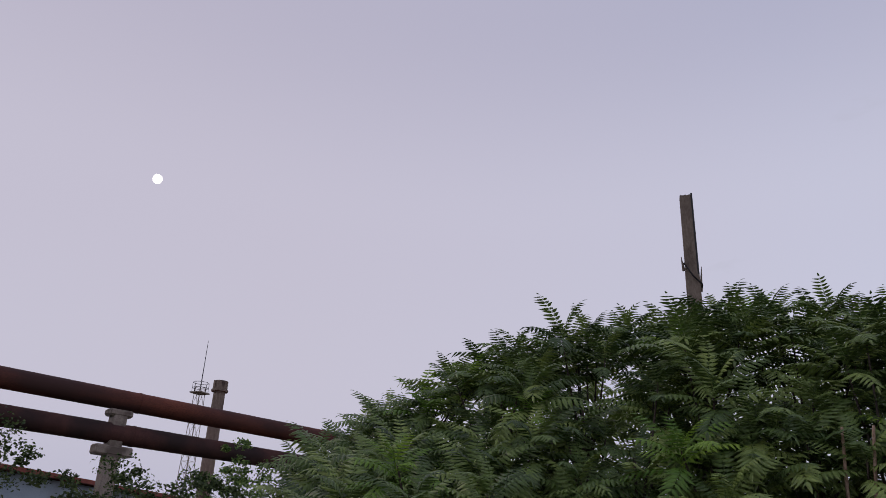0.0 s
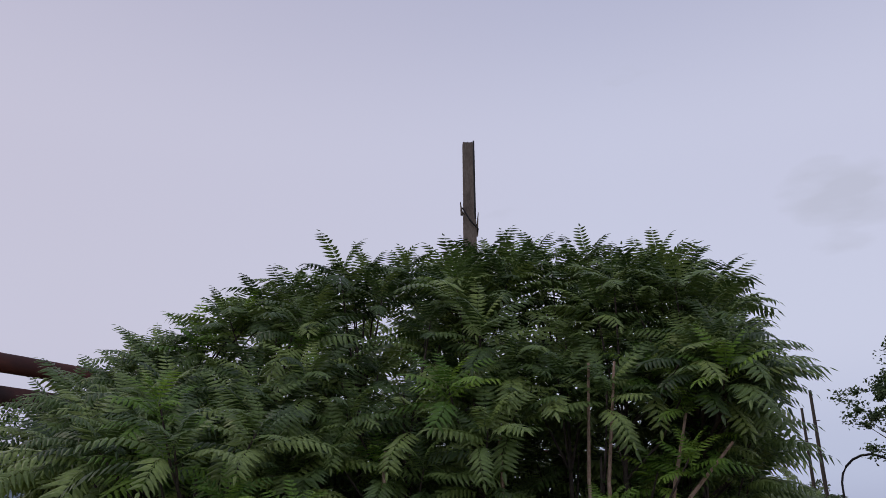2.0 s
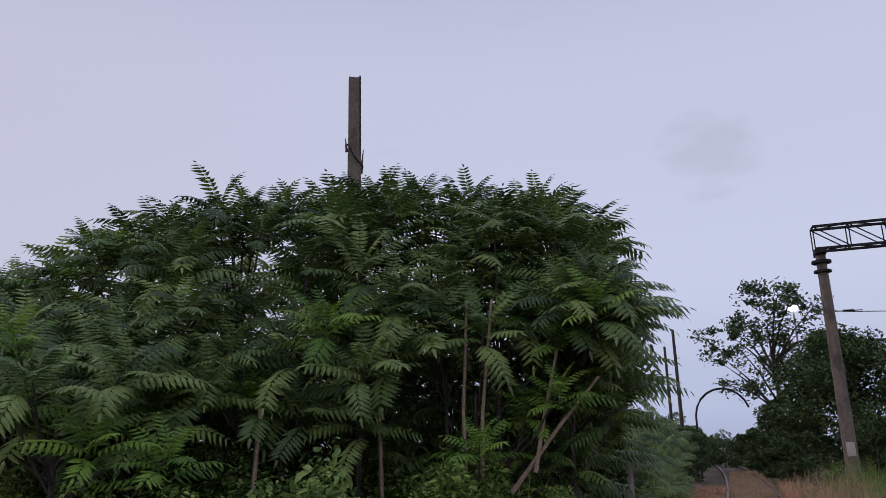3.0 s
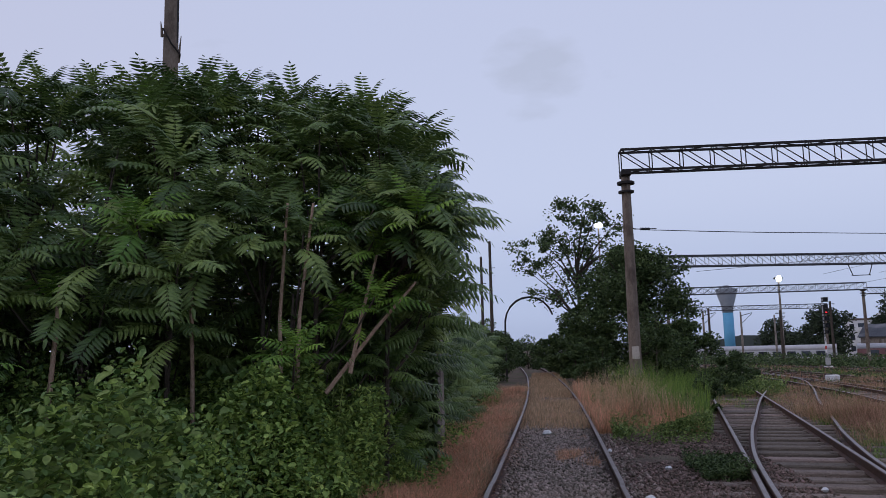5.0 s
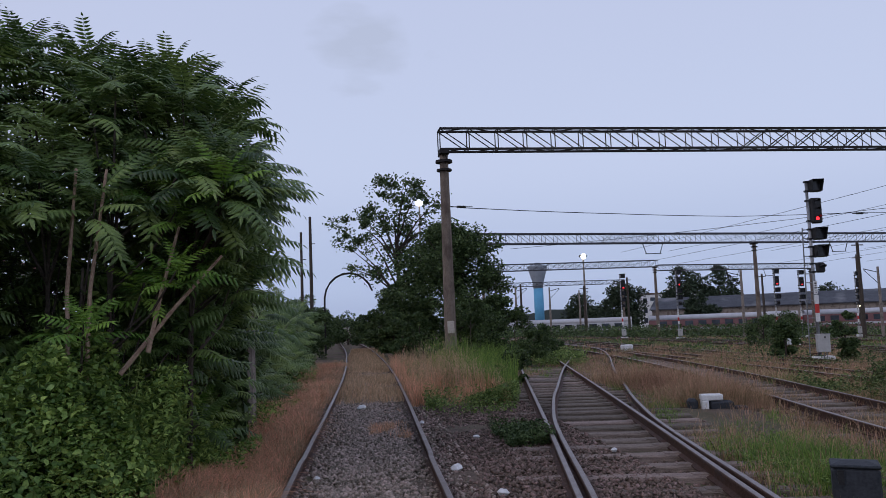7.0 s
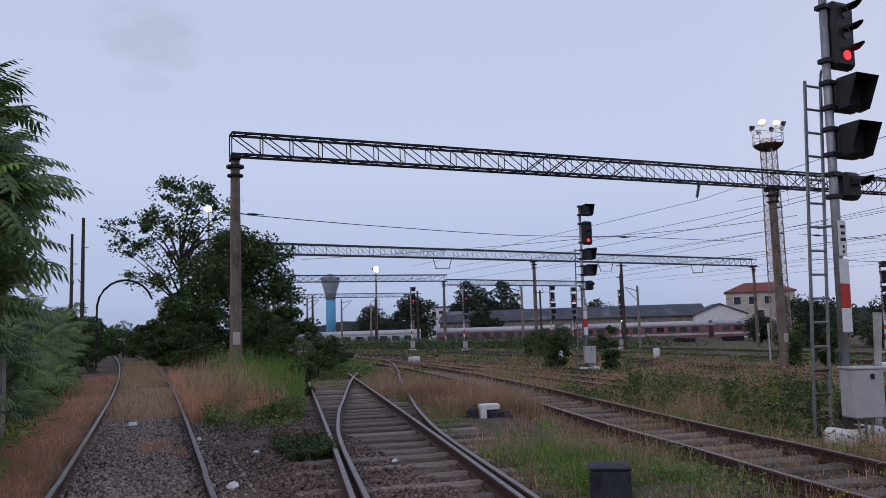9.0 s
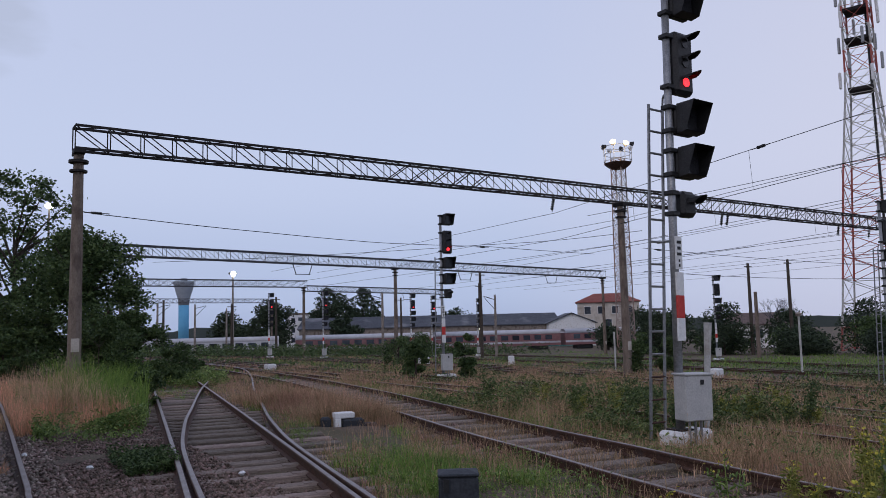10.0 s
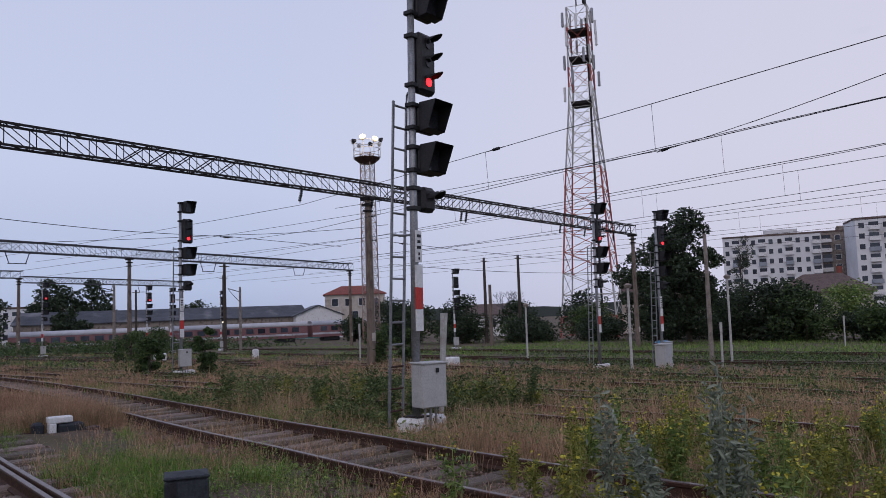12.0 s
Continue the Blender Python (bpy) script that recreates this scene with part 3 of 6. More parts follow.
portal((2.85, 27.0), (60.6, 29.9), 7.68, 8.42, (0.15, 25.0, 57.6), M_TRUSS, "long dark steel lattice portal beam on concrete posts", width=0.5, chord=0.038, split=True)
portal((7.35, 59.7), (68.2, 73.0), 7.45, 8.25, (0.15, 28.0, 62.0), M_TRUSS_FAR, "haze-greyed lattice portal beam across the yard tracks")
portal((14.2, 93.0), (36.5, 93.6), 7.2, 8.0, (0.15, 22.0), M_TRUSS_FAR, "haze-greyed lattice portal beam on a thick concrete post")
portal((36.5, 93.6), (62, 101), 6.7, 7.4, (25.5,), M_TRUSS_FAR, "haze-greyed lattice portal beam farther along the yard")
portal((19, 138), (48, 140), 7.0, 7.7, (0.2, 28.8), M_TRUSS_FAR, "distant haze-greyed lattice portal beam")


def wire(pts, r, label, sag=0.0, group="overhead wires"):
    g = Geo()
    out = []
    for p, q in zip(pts[:-1], pts[1:]):
        for i in range(6):
            t = i / 6
            out.append(Vector(p).lerp(Vector(q), t) - Vector((0, 0, sag * 4 * t * (1 - t))))
    out.append(Vector(pts[-1]))
    g.tube(out, r, 4)
    return thing("overhead_wire", g, M_WIRE, label, "overhead wire", group)


def on_first(x):
    return (x, 27.0 + (x - 2.85) * 0.0503)


def on_second(x):
    return (x, 59.7 + (x - 7.35) * 0.2186)


for x0, x1, x2, zz in ((11.0, 23.4, 21.5, 6.9), (16.8, 28.2, 26.0, 6.95), (22.0, 36.0, 36.5, 6.9), (26.6, 36.5, 41.0, 6.9), (40.0, 48.0, 47.0, 7.0), (45.2, 51.8, 53.0, 7.1), (56.5, 56.8, 60.0, 7.0)):
    y1, y2 = on_first(x1)[1], on_second(x2)[1]
    messenger = wire([(x0, -24, zz), (x1, y1, zz), (x2, y2, zz - 0.2)], 0.012, "thin dark messenger wire over the yard", 0.08)
    wire([(x0 + 0.1, -24, zz - 1.25), (x1 + 0.1, y1, zz - 1.25), (x2 + 0.1, y2, zz - 1.4)], 0.011, "thin dark contact wire over the yard", 0.02)
    for k in range(1, 8):
        t = k / 8
        p = Vector((x0, -24, zz - 1.0 * t * (1 - t))).lerp(Vector((x1, y1, zz)), t)
        part("dropper", Geo().tube([(p.x, p.y, zz - 0.08 * 4 * t * (1 - t)), (p.x + 0.1, p.y, zz - 1.25)], 0.006, 3, False), M_WIRE, messenger)
    hang = empty("insulator_hanger", x1, y1, 7.7)
    tagged(hang, "dark ribbed insulator hanging from the portal beam", "insulator", "portal insulators")
    part("rod", Geo().tube([(0, 0, 0), (-0.15, 0, -0.75)], 0.02, 6), M_TRUSS, hang)
    g = Geo()
    for k in range(5):
        g.tube([(-0.03 - 0.03 * k, 0, -0.15 - 0.11 * k), (-0.04 - 0.03 * k, 0, -0.22 - 0.11 * k)], [0.09, 0.05], 8)
    part("insulator", g, M_BLACK, hang)

wire([(9.0, -18, 6.9), (20.66, 3.55, 6.9), (24.7, 10.8, 6.85), (25.5, 28.1, 6.9)], 0.012, "thin dark feeder wire slanting over the yard", 0.06)
# the long stay wire from the first post, with its insulators
wire([(3.1, 27.2, 5.72), (4.12, 27.43, 5.64), (10.28, 30.49, 5.72), (16.84, 33.16, 5.81), (24.07, 34.67, 6.03), (33, 36, 6.0)], 0.014, "dark stay wire running from the portal post", 0.02)
wire([(29.5, 28.5, 6.4), (24.0, 34.4, 6.1), (10, 52, 6.3)], 0.014, "thin dark cross wire", 0.1)
wire([(29.5, 28.5, 5.5), (60.4, 30, 5.3)], 0.014, "thin dark cross wire between the portal posts", 0.2)
wire([(29.5, 28.5, 4.3), (60.4, 30, 4.6)], 0.014, "thin dark cross wire between the portal posts", 0.3)
for x, y, z, turn in ((3.6, 27.25, 5.68, 8), (23.6, 34.4, 5.95, 0), (28.2, 28.45, 5.5, 5), (30.8, 28.6, 5.45, 5), (28.2, 28.45, 6.75, 5), (20.3, 14.6, 6.87, 76), (24.75, 10.9, 6.86, 60)):
    ob = empty("insulator", x, y, z, turn)
    ob.scale = (0.8, 0.8, 0.8)
    tagged(ob, "dark ribbed insulator strung in a wire", "insulator", "strung insulators")
    for k in range(6):
        part("shed", Geo().tube([(-0.2 + 0.07 * k, 0, 0), (-0.15 + 0.07 * k, 0, 0)], [0.065, 0.04], 8), M_BLACK, ob)
    part("rod", Geo().tube([(-0.5, 0, 0), (0.5, 0, 0)], 0.02, 6), M_TRUSS, ob)
# contact wire registration frames under the farther beams
for bx, by, bz in ((24.5, 63.4, 7.45), (44, 67.7, 7.45), (58, 70.8, 7.45), (48, 97, 6.7), (54, 98.6, 6.7)):
    ob = empty("registration_arm", bx, by, bz)
    tagged(ob, "dark steel registration frame hanging below a portal beam", "registration arm", "registration arms")
    part("strut", Geo().tube([(-0.9, 0, 0), (-0.6, 0, -0.9)], 0.035, 5), M_TRUSS, ob)
    part("strut", Geo().tube([(0.9, 0, 0), (0.6, 0, -0.9)], 0.035, 5), M_TRUSS, ob)
    part("bar", Geo().tube([(-0.7, 0, -0.9), (0.7, 0, -0.9)], 0.035, 5), M_TRUSS, ob)


# ---- colour light signals ----
def hood(z, w, h, depth, drop):
    """A visor: a shell open below, deeper at the top."""
    g = Geo()
    n = 9
    ring0, ring1 = [], []
    for i in range(n):
        a = math.pi * (0.02 + 0.96 * i / (n - 1))
        ring0.append((w * math.cos(a), -0.02, z + h * math.sin(a)))
        ring1.append((w * 0.96 * math.cos(a), -depth * (0.45 + 0.55 * max(0, math.sin(a))), z + h * 0.98 * math.sin(a) - drop))
    g.add(ring0 + ring1, [(i, i + 1, n + i + 1, n + i) for i in range(n - 1)])
    inner0 = [(x * 0.95, y, z + (zz - z) * 0.95) for x, y, zz in ring0]
    inner1 = [(x * 0.95, y, z + (zz - z) * 0.95) for x, y, zz in ring1]
    g.add(inner0 + inner1, [(i + 1, i, n + i, n + i + 1) for i in range(n - 1)])
    return g


def signal(x, y, turn=0.0, ladder=True, lit=("main", 2), heads=5, box=True, label="", warm=False, lean=0.0, size=1.0):
    top = empty("railway_signal", x, y, gz(x, y), turn)
    top.matrix_basis = pose(x, y, gz(x, y), lean, lean, turn) @ Matrix.Diagonal((size, size, size, 1))
    tagged(top, label or "tall colour-light signal with black heads and a lit red lamp", "railway signal", "yard signals")
    part("mast", Geo().tube([(0, 0, 0), (0, 0, 3.2), (0, 0, 6.95)], [0.068, 0.062, 0.055], 12), M_STEEL, top, "grey steel mast", True)
    base = part("foundation", Geo().box((0.12, 0.0, 0.09), (0.8, 0.42, 0.28), bevel=0.05), M_WHITE, top, "whitewashed concrete block")
    part("base_plate", Geo().box((0, 0, 0.24), (0.3, 0.3, 0.025)), M_TRUSS, base)
    # heads, from the top down, on a common bearing
    spec = [("route_head", 6.8, 0.44, 0.46), ("main_head", 5.84, 0.44, 1.0), ("repeater_head", 4.93, 0.46, 0.46), ("repeater_head", 4.25, 0.46, 0.46), ("marker_head", 3.62, 0.34, 0.4)][:heads]
    for name, z, w, h in spec:
        hd = part(name, Geo().box((0.29, -0.02, z), (w, 0.2, h), bevel=0.06), M_BLACK, top, "black painted signal head")
        part("bracket", Geo().tube([(0, 0, z - h * 0.4), (0.29, 0, z - h * 0.4)], 0.03, 6).box((0, 0, z - h * 0.4), (0.17, 0.17, 0.07), bevel=0.01), M_BLACK, hd)
        part("bracket", Geo().tube([(0, 0, z + h * 0.4), (0.29, 0, z + h * 0.4)], 0.03, 6).box((0, 0, z + h * 0.4), (0.17, 0.17, 0.07), bevel=0.01), M_BLACK, hd)
        if name == "main_head":
            for i in range(3):
                zz = z + 0.31 - 0.31 * i
                v = part("visor", hood(zz + 0.05, 0.085, 0.07, 0.3, 0.0), M_BLACK, hd)
                v.location.x, v.location.y = 0.29, -0.11
                on = lit[0] == "main" and lit[1] == i
                ln = Geo().tube([(0.29, -0.118, zz), (0.29, -0.135, zz)], 0.07, 16)
                part("lens", ln, M_REDLAMP if on else M_LENS, hd, "glowing red lens" if on else "unlit lens")
        elif name == "marker_head":
            v = part("visor", hood(z, 0.11, 0.11, 0.3, 0.0), M_BLACK, hd)
            v.location.x, v.location.y = 0.29, -0.11
        else:
            # a deep square cowl, longer at its upper edge
            ww, hh = w * 0.5, h * 0.5
            v = [(-ww, 0, -hh), (ww, 0, -hh), (ww, 0, hh), (-ww, 0, hh), (-ww * 0.97, -0.16, -hh * 0.9), (ww * 0.97, -0.16, -hh * 0.9), (ww * 1.0, -0.33, hh * 1.02), (-ww * 1.0, -0.33, hh * 1.02)]
            c = Geo().add(v, [(0, 4, 7, 3), (1, 2, 6, 5), (3, 7, 6, 2), (0, 1, 5, 4)])
            c.add([(a * 0.94, b + 0.004, d * 0.94) for a, b, d in v], [(3, 7, 4, 0), (5, 6, 2, 1), (2, 6, 7, 3), (4, 5, 1, 0)])
            ob = part("visor", c, M_BLACK, hd)
            ob.location = (0.29, -0.10, z)
            part("panel", Geo().box((0.29, -0.125, z), (w * 0.92, 0.02, h * 0.92)), M_LENS, hd, "dark indicator panel")
    if warm:
        part("lens", Geo().tube([(0.22, -0.16, 3.3), (0.22, -0.19, 3.3)], 0.075, 12), M_AMBERLAMP, top, "glowing warm white lens")
    name_plate = part("name_plate", Geo().box((0, -0.085, 2.86), (0.15, 0.02, 0.5), bevel=0.006), M_WHITE, top, "white plate with black marks")
    for zz, ww in ((3.02, 0.09), (2.93, 0.07), (2.84, 0.1), (2.74, 0.03), (2.67, 0.03)):
        part("mark", Geo().box((0, -0.098, zz), (ww, 0.006, 0.045)), M_BLACK, name_plate)
    for z0, z1, m in ((2.22, 2.57, M_WHITE), (1.88, 2.22, M_RED), (1.54, 1.88, M_WHITE)):
        part("band_plate", Geo().box((0, -0.085, (z0 + z1) / 2), (0.17, 0.03, z1 - z0 - 0.004), bevel=0.006), m, top, "red enamel plate" if m is M_RED else "white enamel plate")
    if box:
        cab = part("cabinet", Geo().box((0, 0, 0.72), (0.46, 0.3, 0.66), bevel=0.015), M_GREYBOX, top, "grey steel relay cabinet")
        cab.matrix_basis = pose(0.06, -0.2, 0, 0, 0, -17)
        part("lid", Geo().box((0, 0, 1.06), (0.5, 0.34, 0.03), bevel=0.008), M_GREYBOX, cab)
        part("lock", Geo().box((0.05, -0.16, 0.95), (0.05, 0.02, 0.07)), M_BLACK, cab)
        for k in range(3):
            part("cable_pipe", Geo().tube([(-0.1 + 0.1 * k, -0.03, 0.4), (-0.1 + 0.1 * k, -0.03, -0.05)], 0.02, 6), M_STEEL, cab)
    if ladder:
        lad = part("ladder", Geo().sweep([(-0.014, -0.02), (0.014, -0.02), (0.014, 0.02), (-0.014, 0.02)], [(-0.17, 0.42, 0.0), (-0.17, 0.24, 5.2)], Vector((1, 0, 0))).sweep([(-0.014, -0.02), (0.014, -0.02), (0.014, 0.02), (-0.014, 0.02)], [(0.15, 0.42, 0.0), (0.15, 0.24, 5.2)], Vector((1, 0, 0))), M_STEEL, top, "narrow grey steel ladder")
        for k in range(15):
            z = 0.3 + 0.345 * k
            yy = 0.42 - 0.18 * z / 5.2
            part("rung", Geo().tube([(-0.17, yy, z), (0.15, yy, z)], 0.018, 6), M_STEEL if k > 2 else M_RUST, lad)
        part("hoop", Geo().tube([(0.15, 0.24, 5.2), (0.12, 0.2, 5.33), (0.05, 0.12, 5.35), (0, 0, 5.3)], 0.018, 6), M_STEEL, lad)
        part("stay", Geo().tube([(0, 0, 3.05), (0.0, 0.31, 3.05)], 0.02, 6), M_STEEL, lad)
    return top


signal(9.54, 8.54, 3, lean=0.62, size=1.03, label="tall signal mast beside the yard track, red lamp lit, grey cabinet")
signal(17.35, 28.4, -4, label="tall signal with red lamp lit behind dry grass")
signal(29.6, 16.4, 0, box=False, label="tall signal with ladder and red lamp lit by weedy tracks")
signal(33.5, 15.4, -14, label="tall dark signal beside a grey cabinet, red lamp lit")
signal(27.6, 81.6, -8, False, label="distant signal with bright red lamp and red-white mast")
signal(31.5, 75.9, -8, False, label="distant signal with red lamp and red-white mast")
signal(41.6, 75.3, -14, False, label="distant signal with red lamp near the coaches")
signal(45.2, 76.9, -14, False, label="distant dark signal with a red lamp", box=False)
signal(53.2, 79.5, -20, False, ("none", 0), label="distant signal with a warm white lamp", warm=True)
signal(52.5, 43.2, -30, False, ("none", 0), label="dark signal with unlit heads and a white and red mast")


# ---- floodlight masts and lamps ----
def lattice_mast(name, x, y, h, w0, w1, mats, label, category, bands=0, n_bays=12, leg=0.06, lace=0.03, split=False):
    top = empty(name, x, y, gz(x, y), 20)
    tagged(top, label, category)

    def corner(k, z):
        w = w0 + (w1 - w0) * min(1.0, z / h) if not hasattr(w1, "__len__") else np.interp(z / h, w1[0], w1[1])
        return Vector(((-1, 1, 1, -1)[k] * w / 2, (-1, -1, 1, 1)[k] * w / 2, z))

    zs = [h * i / n_bays for i in range(n_bays + 1)]
    for i in range(n_bays):
        m = mats[i % len(mats)] if bands == 0 else mats[min(len(mats) - 1, int(i / n_bays * bands)) % len(mats)]
        g = Geo()
        for k in range(4):
            a, b = corner(k, zs[i]), corner(k, zs[i + 1])
            c, d = corner((k + 1) % 4, zs[i]), corner((k + 1) % 4, zs[i + 1])
            g.tube([a, b], leg, 5, False)
            g.tube([a, d], lace, 4, False)
            g.tube([c, b], lace, 4, False)
            g.tube([b, d], lace, 4, False)
            if split:
                part("leg", Geo().tube([a, b], leg, 5, False), m, top)
                part("brace", Geo().tube([a, d], lace, 4, False), m, top)
                part("brace", Geo().tube([c, b], lace, 4, False), m, top)
                part("strut", Geo().tube([b, d], lace, 4, False), m, top)
        if not split:
            tagged(part("mast_section", g, m, top), kind="stuff")
    return top


fl = lattice_mast("floodlight_mast", 63.2, 64.4, 22.5, 1.5, 1.2, [M_LATTICE], "tall rusty lattice floodlight mast with lit lamps on top", "floodlight mast", n_bays=22, leg=0.07)
part("platform", Geo().tube([(0, 0, 21.3), (0, 0, 21.8), (0, 0, 21.95)], [0.85, 1.5, 1.62], 8), M_RUST, fl, "rusty funnel-shaped platform")
for k in range(8):
    a = math.pi / 4 * k + 0.2
    p, q = Vector((1.6 * math.cos(a), 1.6 * math.sin(a), 0)), Vector((1.6 * math.cos(a + math.pi / 4), 1.6 * math.sin(a + math.pi / 4), 0))
    for z in (22.2, 23.0, 23.9):
        part("rail", Geo().tube([p + Vector((0, 0, z)), q + Vector((0, 0, z))], 0.045, 4, False), M_WHITE, fl, "pale pipe rail")
    part("railing_post", Geo().tube([p + Vector((0, 0, 21.9)), p + Vector((0, 0, 23.9))], 0.045, 4, False), M_WHITE, fl)
for k in range(8):
    a = math.pi / 4 * k + 0.2
    c = Vector((1.5 * math.cos(a), 1.5 * math.sin(a), 23.9 if k % 2 else 24.1))
    hd = part("floodlight", Geo().tube([c, c + Vector((0.35 * math.cos(a), 0.35 * math.sin(a), -0.12))], [0.18, 0.3], 10), M_WHITE if k % 3 else M_BLACK, fl, "round floodlight head")
    if k in (4, 5):
        part("lamp", Geo().tube([c + Vector((0.36 * math.cos(a), 0.36 * math.sin(a), 0.0)), c + Vector((0.44 * math.cos(a), 0.44 * math.sin(a), 0.05))], 0.36, 12), M_FLOOD, hd, "glowing warm lamp")
lamp = new("floodlight_glow", bpy.data.lights.new("floodlight_glow", "POINT"))
lamp.data.energy, lamp.data.shadow_soft_size, lamp.data.color = 160, 0.4, (1.0, 0.72, 0.45)
lamp.location = (60.6, 62.2, 22.3)


def lamp_post(x, y, h, label, bulb=0.45, mat=M_FLOODW):
    top = empty("lamp_post", x, y, gz(x, y))
    tagged(top, label, "lamp post", "lamp posts")
    part("pole", Geo().tube([(0, 0, 0), (0, 0, h)], [0.22, 0.12], 8), M_CONCRETE, top)
    part("lamp_head", Geo().box((0, 0.1, h + 0.15), (1.2, 0.5, 0.3), bevel=0.08), M_TRUSS, top)
    g = Geo()
    g.tube([(0, -0.2, h - 0.3), (0, -0.25, h + 0.1), (0, -0.2, h + 0.45)], [bulb * 0.6, bulb, bulb * 0.6], 10)
    part("lamp", g, mat, top, "glowing white lamp")
    return top


lamp_post(33.4, 115.4, 12.0, "tall lamp post with a bright white lamp lit", 0.4)
lamp_post(9.6, 129.7, 22.2, "tall far lamp mast with a lit white lamp behind the tree", 0.7)

# ---- telecom tower ----
tw = lattice_mast("telecom_tower", 96.6, 54.4, 47.0, 9.0, ([0, 0.11, 0.47, 0.72, 1.0], [7.8, 7.0, 5.0, 3.2, 2.9]), [M_TOWERRED] + [M_WORN_WHITE] * 2 + [M_TOWERRED] * 5 + [M_WORN_WHITE] * 4 + [M_TOWERRED, M_WORN_WHITE, M_TOWERRED, M_WORN_WHITE], "tall red and white steel telecom tower with antennas", "telecom tower", bands=0, n_bays=16, leg=0.13, lace=0.05, split=True)
for z in (33.0, 39.5, 43.5):
    part("platform", Geo().box((0, 0, z), (2.8, 2.8, 0.4)), M_TRUSS, tw)
for k in range(18):
    a = 2 * math.pi * k / 18
    z = (45.3, 42.2, 36.5, 44.4, 39.5, 34.6)[k % 6]
    part("antenna", Geo().box((2.45 * math.cos(a), 2.45 * math.sin(a), z), (0.35, 0.35, 2.2), bevel=0.1), M_WHITE if k % 2 else M_STEEL, tw, "panel antenna")
part("cable_run", Geo().tube([(1.9, -1.0, 0), (1.75, -0.9, 26), (1.3, -0.8, 46)], 0.16, 6), M_BLACK, tw, "black cable run")
part("dish", Geo().tube([(0.4, -0.6, 48.2), (0.4, -1.0, 48.2)], [0.3, 0.8], 14), M_TRUSS, tw, "round dish antenna")
part("spike", Geo().tube([(-1.2, 0, 47), (-1.2, 0, 50)], 0.05, 5), M_TRUSS, tw)
part("spike", Geo().tube([(1.2, 0.5, 47), (1.2, 0.5, 50)], 0.05, 5), M_TRUSS, tw)

# ---- posts and poles ----
def pole_thing(name, x, y, h, r, mat, label, category, group="", turn=0.0, tilt=(0, 0), r1=None):
    top = empty(name, x, y, gz(x, y))
    top.matrix_basis = pose(x, y, gz(x, y), tilt[0], tilt[1], turn)
    tagged(top, label, category, group)
    part("shaft", Geo().tube([(0, 0, -0.2), (0, 0, h * 0.5), (0, 0, h)], [r, r * 0.9, r1 or r * 0.7], 10), mat, top)
    return top


# the old square pole that rises out of the thicket
op = empty("concrete_pole", -5.9, 11.45, 0)
op.matrix_basis = pose(-5.9, 11.45, 0, 0, 0, 30)
tagged(op, "old brown concrete pole rising out of the thicket", "pole")
g = Geo()
for z0, z1, w0, w1 in ((-0.2, 6.0, 0.30, 0.235), (6.0, 6.9, 0.235, 0.225), (6.9, 8.32, 0.215, 0.2)):
    g.add([(sx * w / 2, sy * w * 0.42, z) for z, w in ((z0, w0), (z1, w1)) for sx, sy in ((-1, -1), (1, -1), (1, 1), (-1, 1))], [(0, 1, 5, 4), (1, 2, 6, 5), (2, 3, 7, 6), (3, 0, 4, 7), (4, 5, 6, 7), (3, 2, 1, 0)])
part("shaft", g, M_POLE, op, "weathered concrete shaft")
part("steel_strip", Geo().box((0.1, -0.07, 7.0), (0.03, 0.05, 2.7)), M_BLACK, op)
part("strap", Geo().tube([(-0.13, -0.12, 7.0), (0.0, -0.15, 6.75), (0.14, -0.12, 6.6), (0.14, 0.1, 6.55)], 0.016, 5), M_TRUSS, op, "loose steel strap")
part("splinter", Geo().tube([(-0.13, 0, 6.9), (-0.16, -0.03, 7.15)], [0.03, 0.006], 5).tube([(0.12, 0, 6.5), (0.16, -0.02, 6.95)], [0.03, 0.006], 5), M_POLE, op)
for k in range(3):
    part("bolt", Geo().tube([(-0.07 + 0.07 * k, 0, 8.3), (-0.07 + 0.07 * k, 0, 8.37)], 0.012, 5), M_TRUSS, op)
pole_thing("concrete_post", -1.85, 13.1, 4.3, 0.12, M_CONCRETE, "pale concrete post half hidden by leaves", "post")
for x, y, h, r in ((-4.7, 59.9, 8.9, 0.13), (-4.0, 60.0, 10.1, 0.15)):
    p = pole_thing("utility_pole", x, y, h, r, M_BARK, "tall thin dark utility pole behind the thicket", "utility pole", "utility poles")
    part("bracket", Geo().tube([(0, 0, h - 2.1), (0.35, 0, h - 2.1)], 0.03, 5), M_TRUSS, p)
for x, y, h in ((72.1, 54.6, 9.9), (74.4, 51.4, 10.1), (47.8, 70.6, 9.4), (20.5, 120, 10), (24, 118, 8), (41, 118, 9), (60, 112, 9), (30, 104, 7), (58, 86, 9.5), (8.0, 170, 9), (3.0, 150, 7)):
    p = pole_thing("utility_pole", x, y, h, 0.2, M_BARK, "dark wooden utility pole among the tracks", "utility pole", "utility poles")
    part("crossarm", Geo().box((0, 0, h - 0.4), (1.2, 0.1, 0.1)), M_BARK, p)
for x, y, h, bx in ((39.5, 78, 7.2, -1.6), (53.5, 76, 7.3, -1.6), (28.5, 118, 7.5, 1.6), (36, 128, 7.5, 1.6), (22, 112, 7.2, 1.7)):
    p = pole_thing("catenary_post", x, y, h, 0.17, M_CONCRETE, "grey concrete catenary post with a bracket arm", "catenary post", "catenary posts")
    part("arm", Geo().tube([(0, 0, h - 0.6), (bx, 0, h - 0.2)], 0.045, 5).tube([(0, 0, h - 1.8), (bx, 0, h - 0.3)], 0.035, 5), M_TRUSS, p)
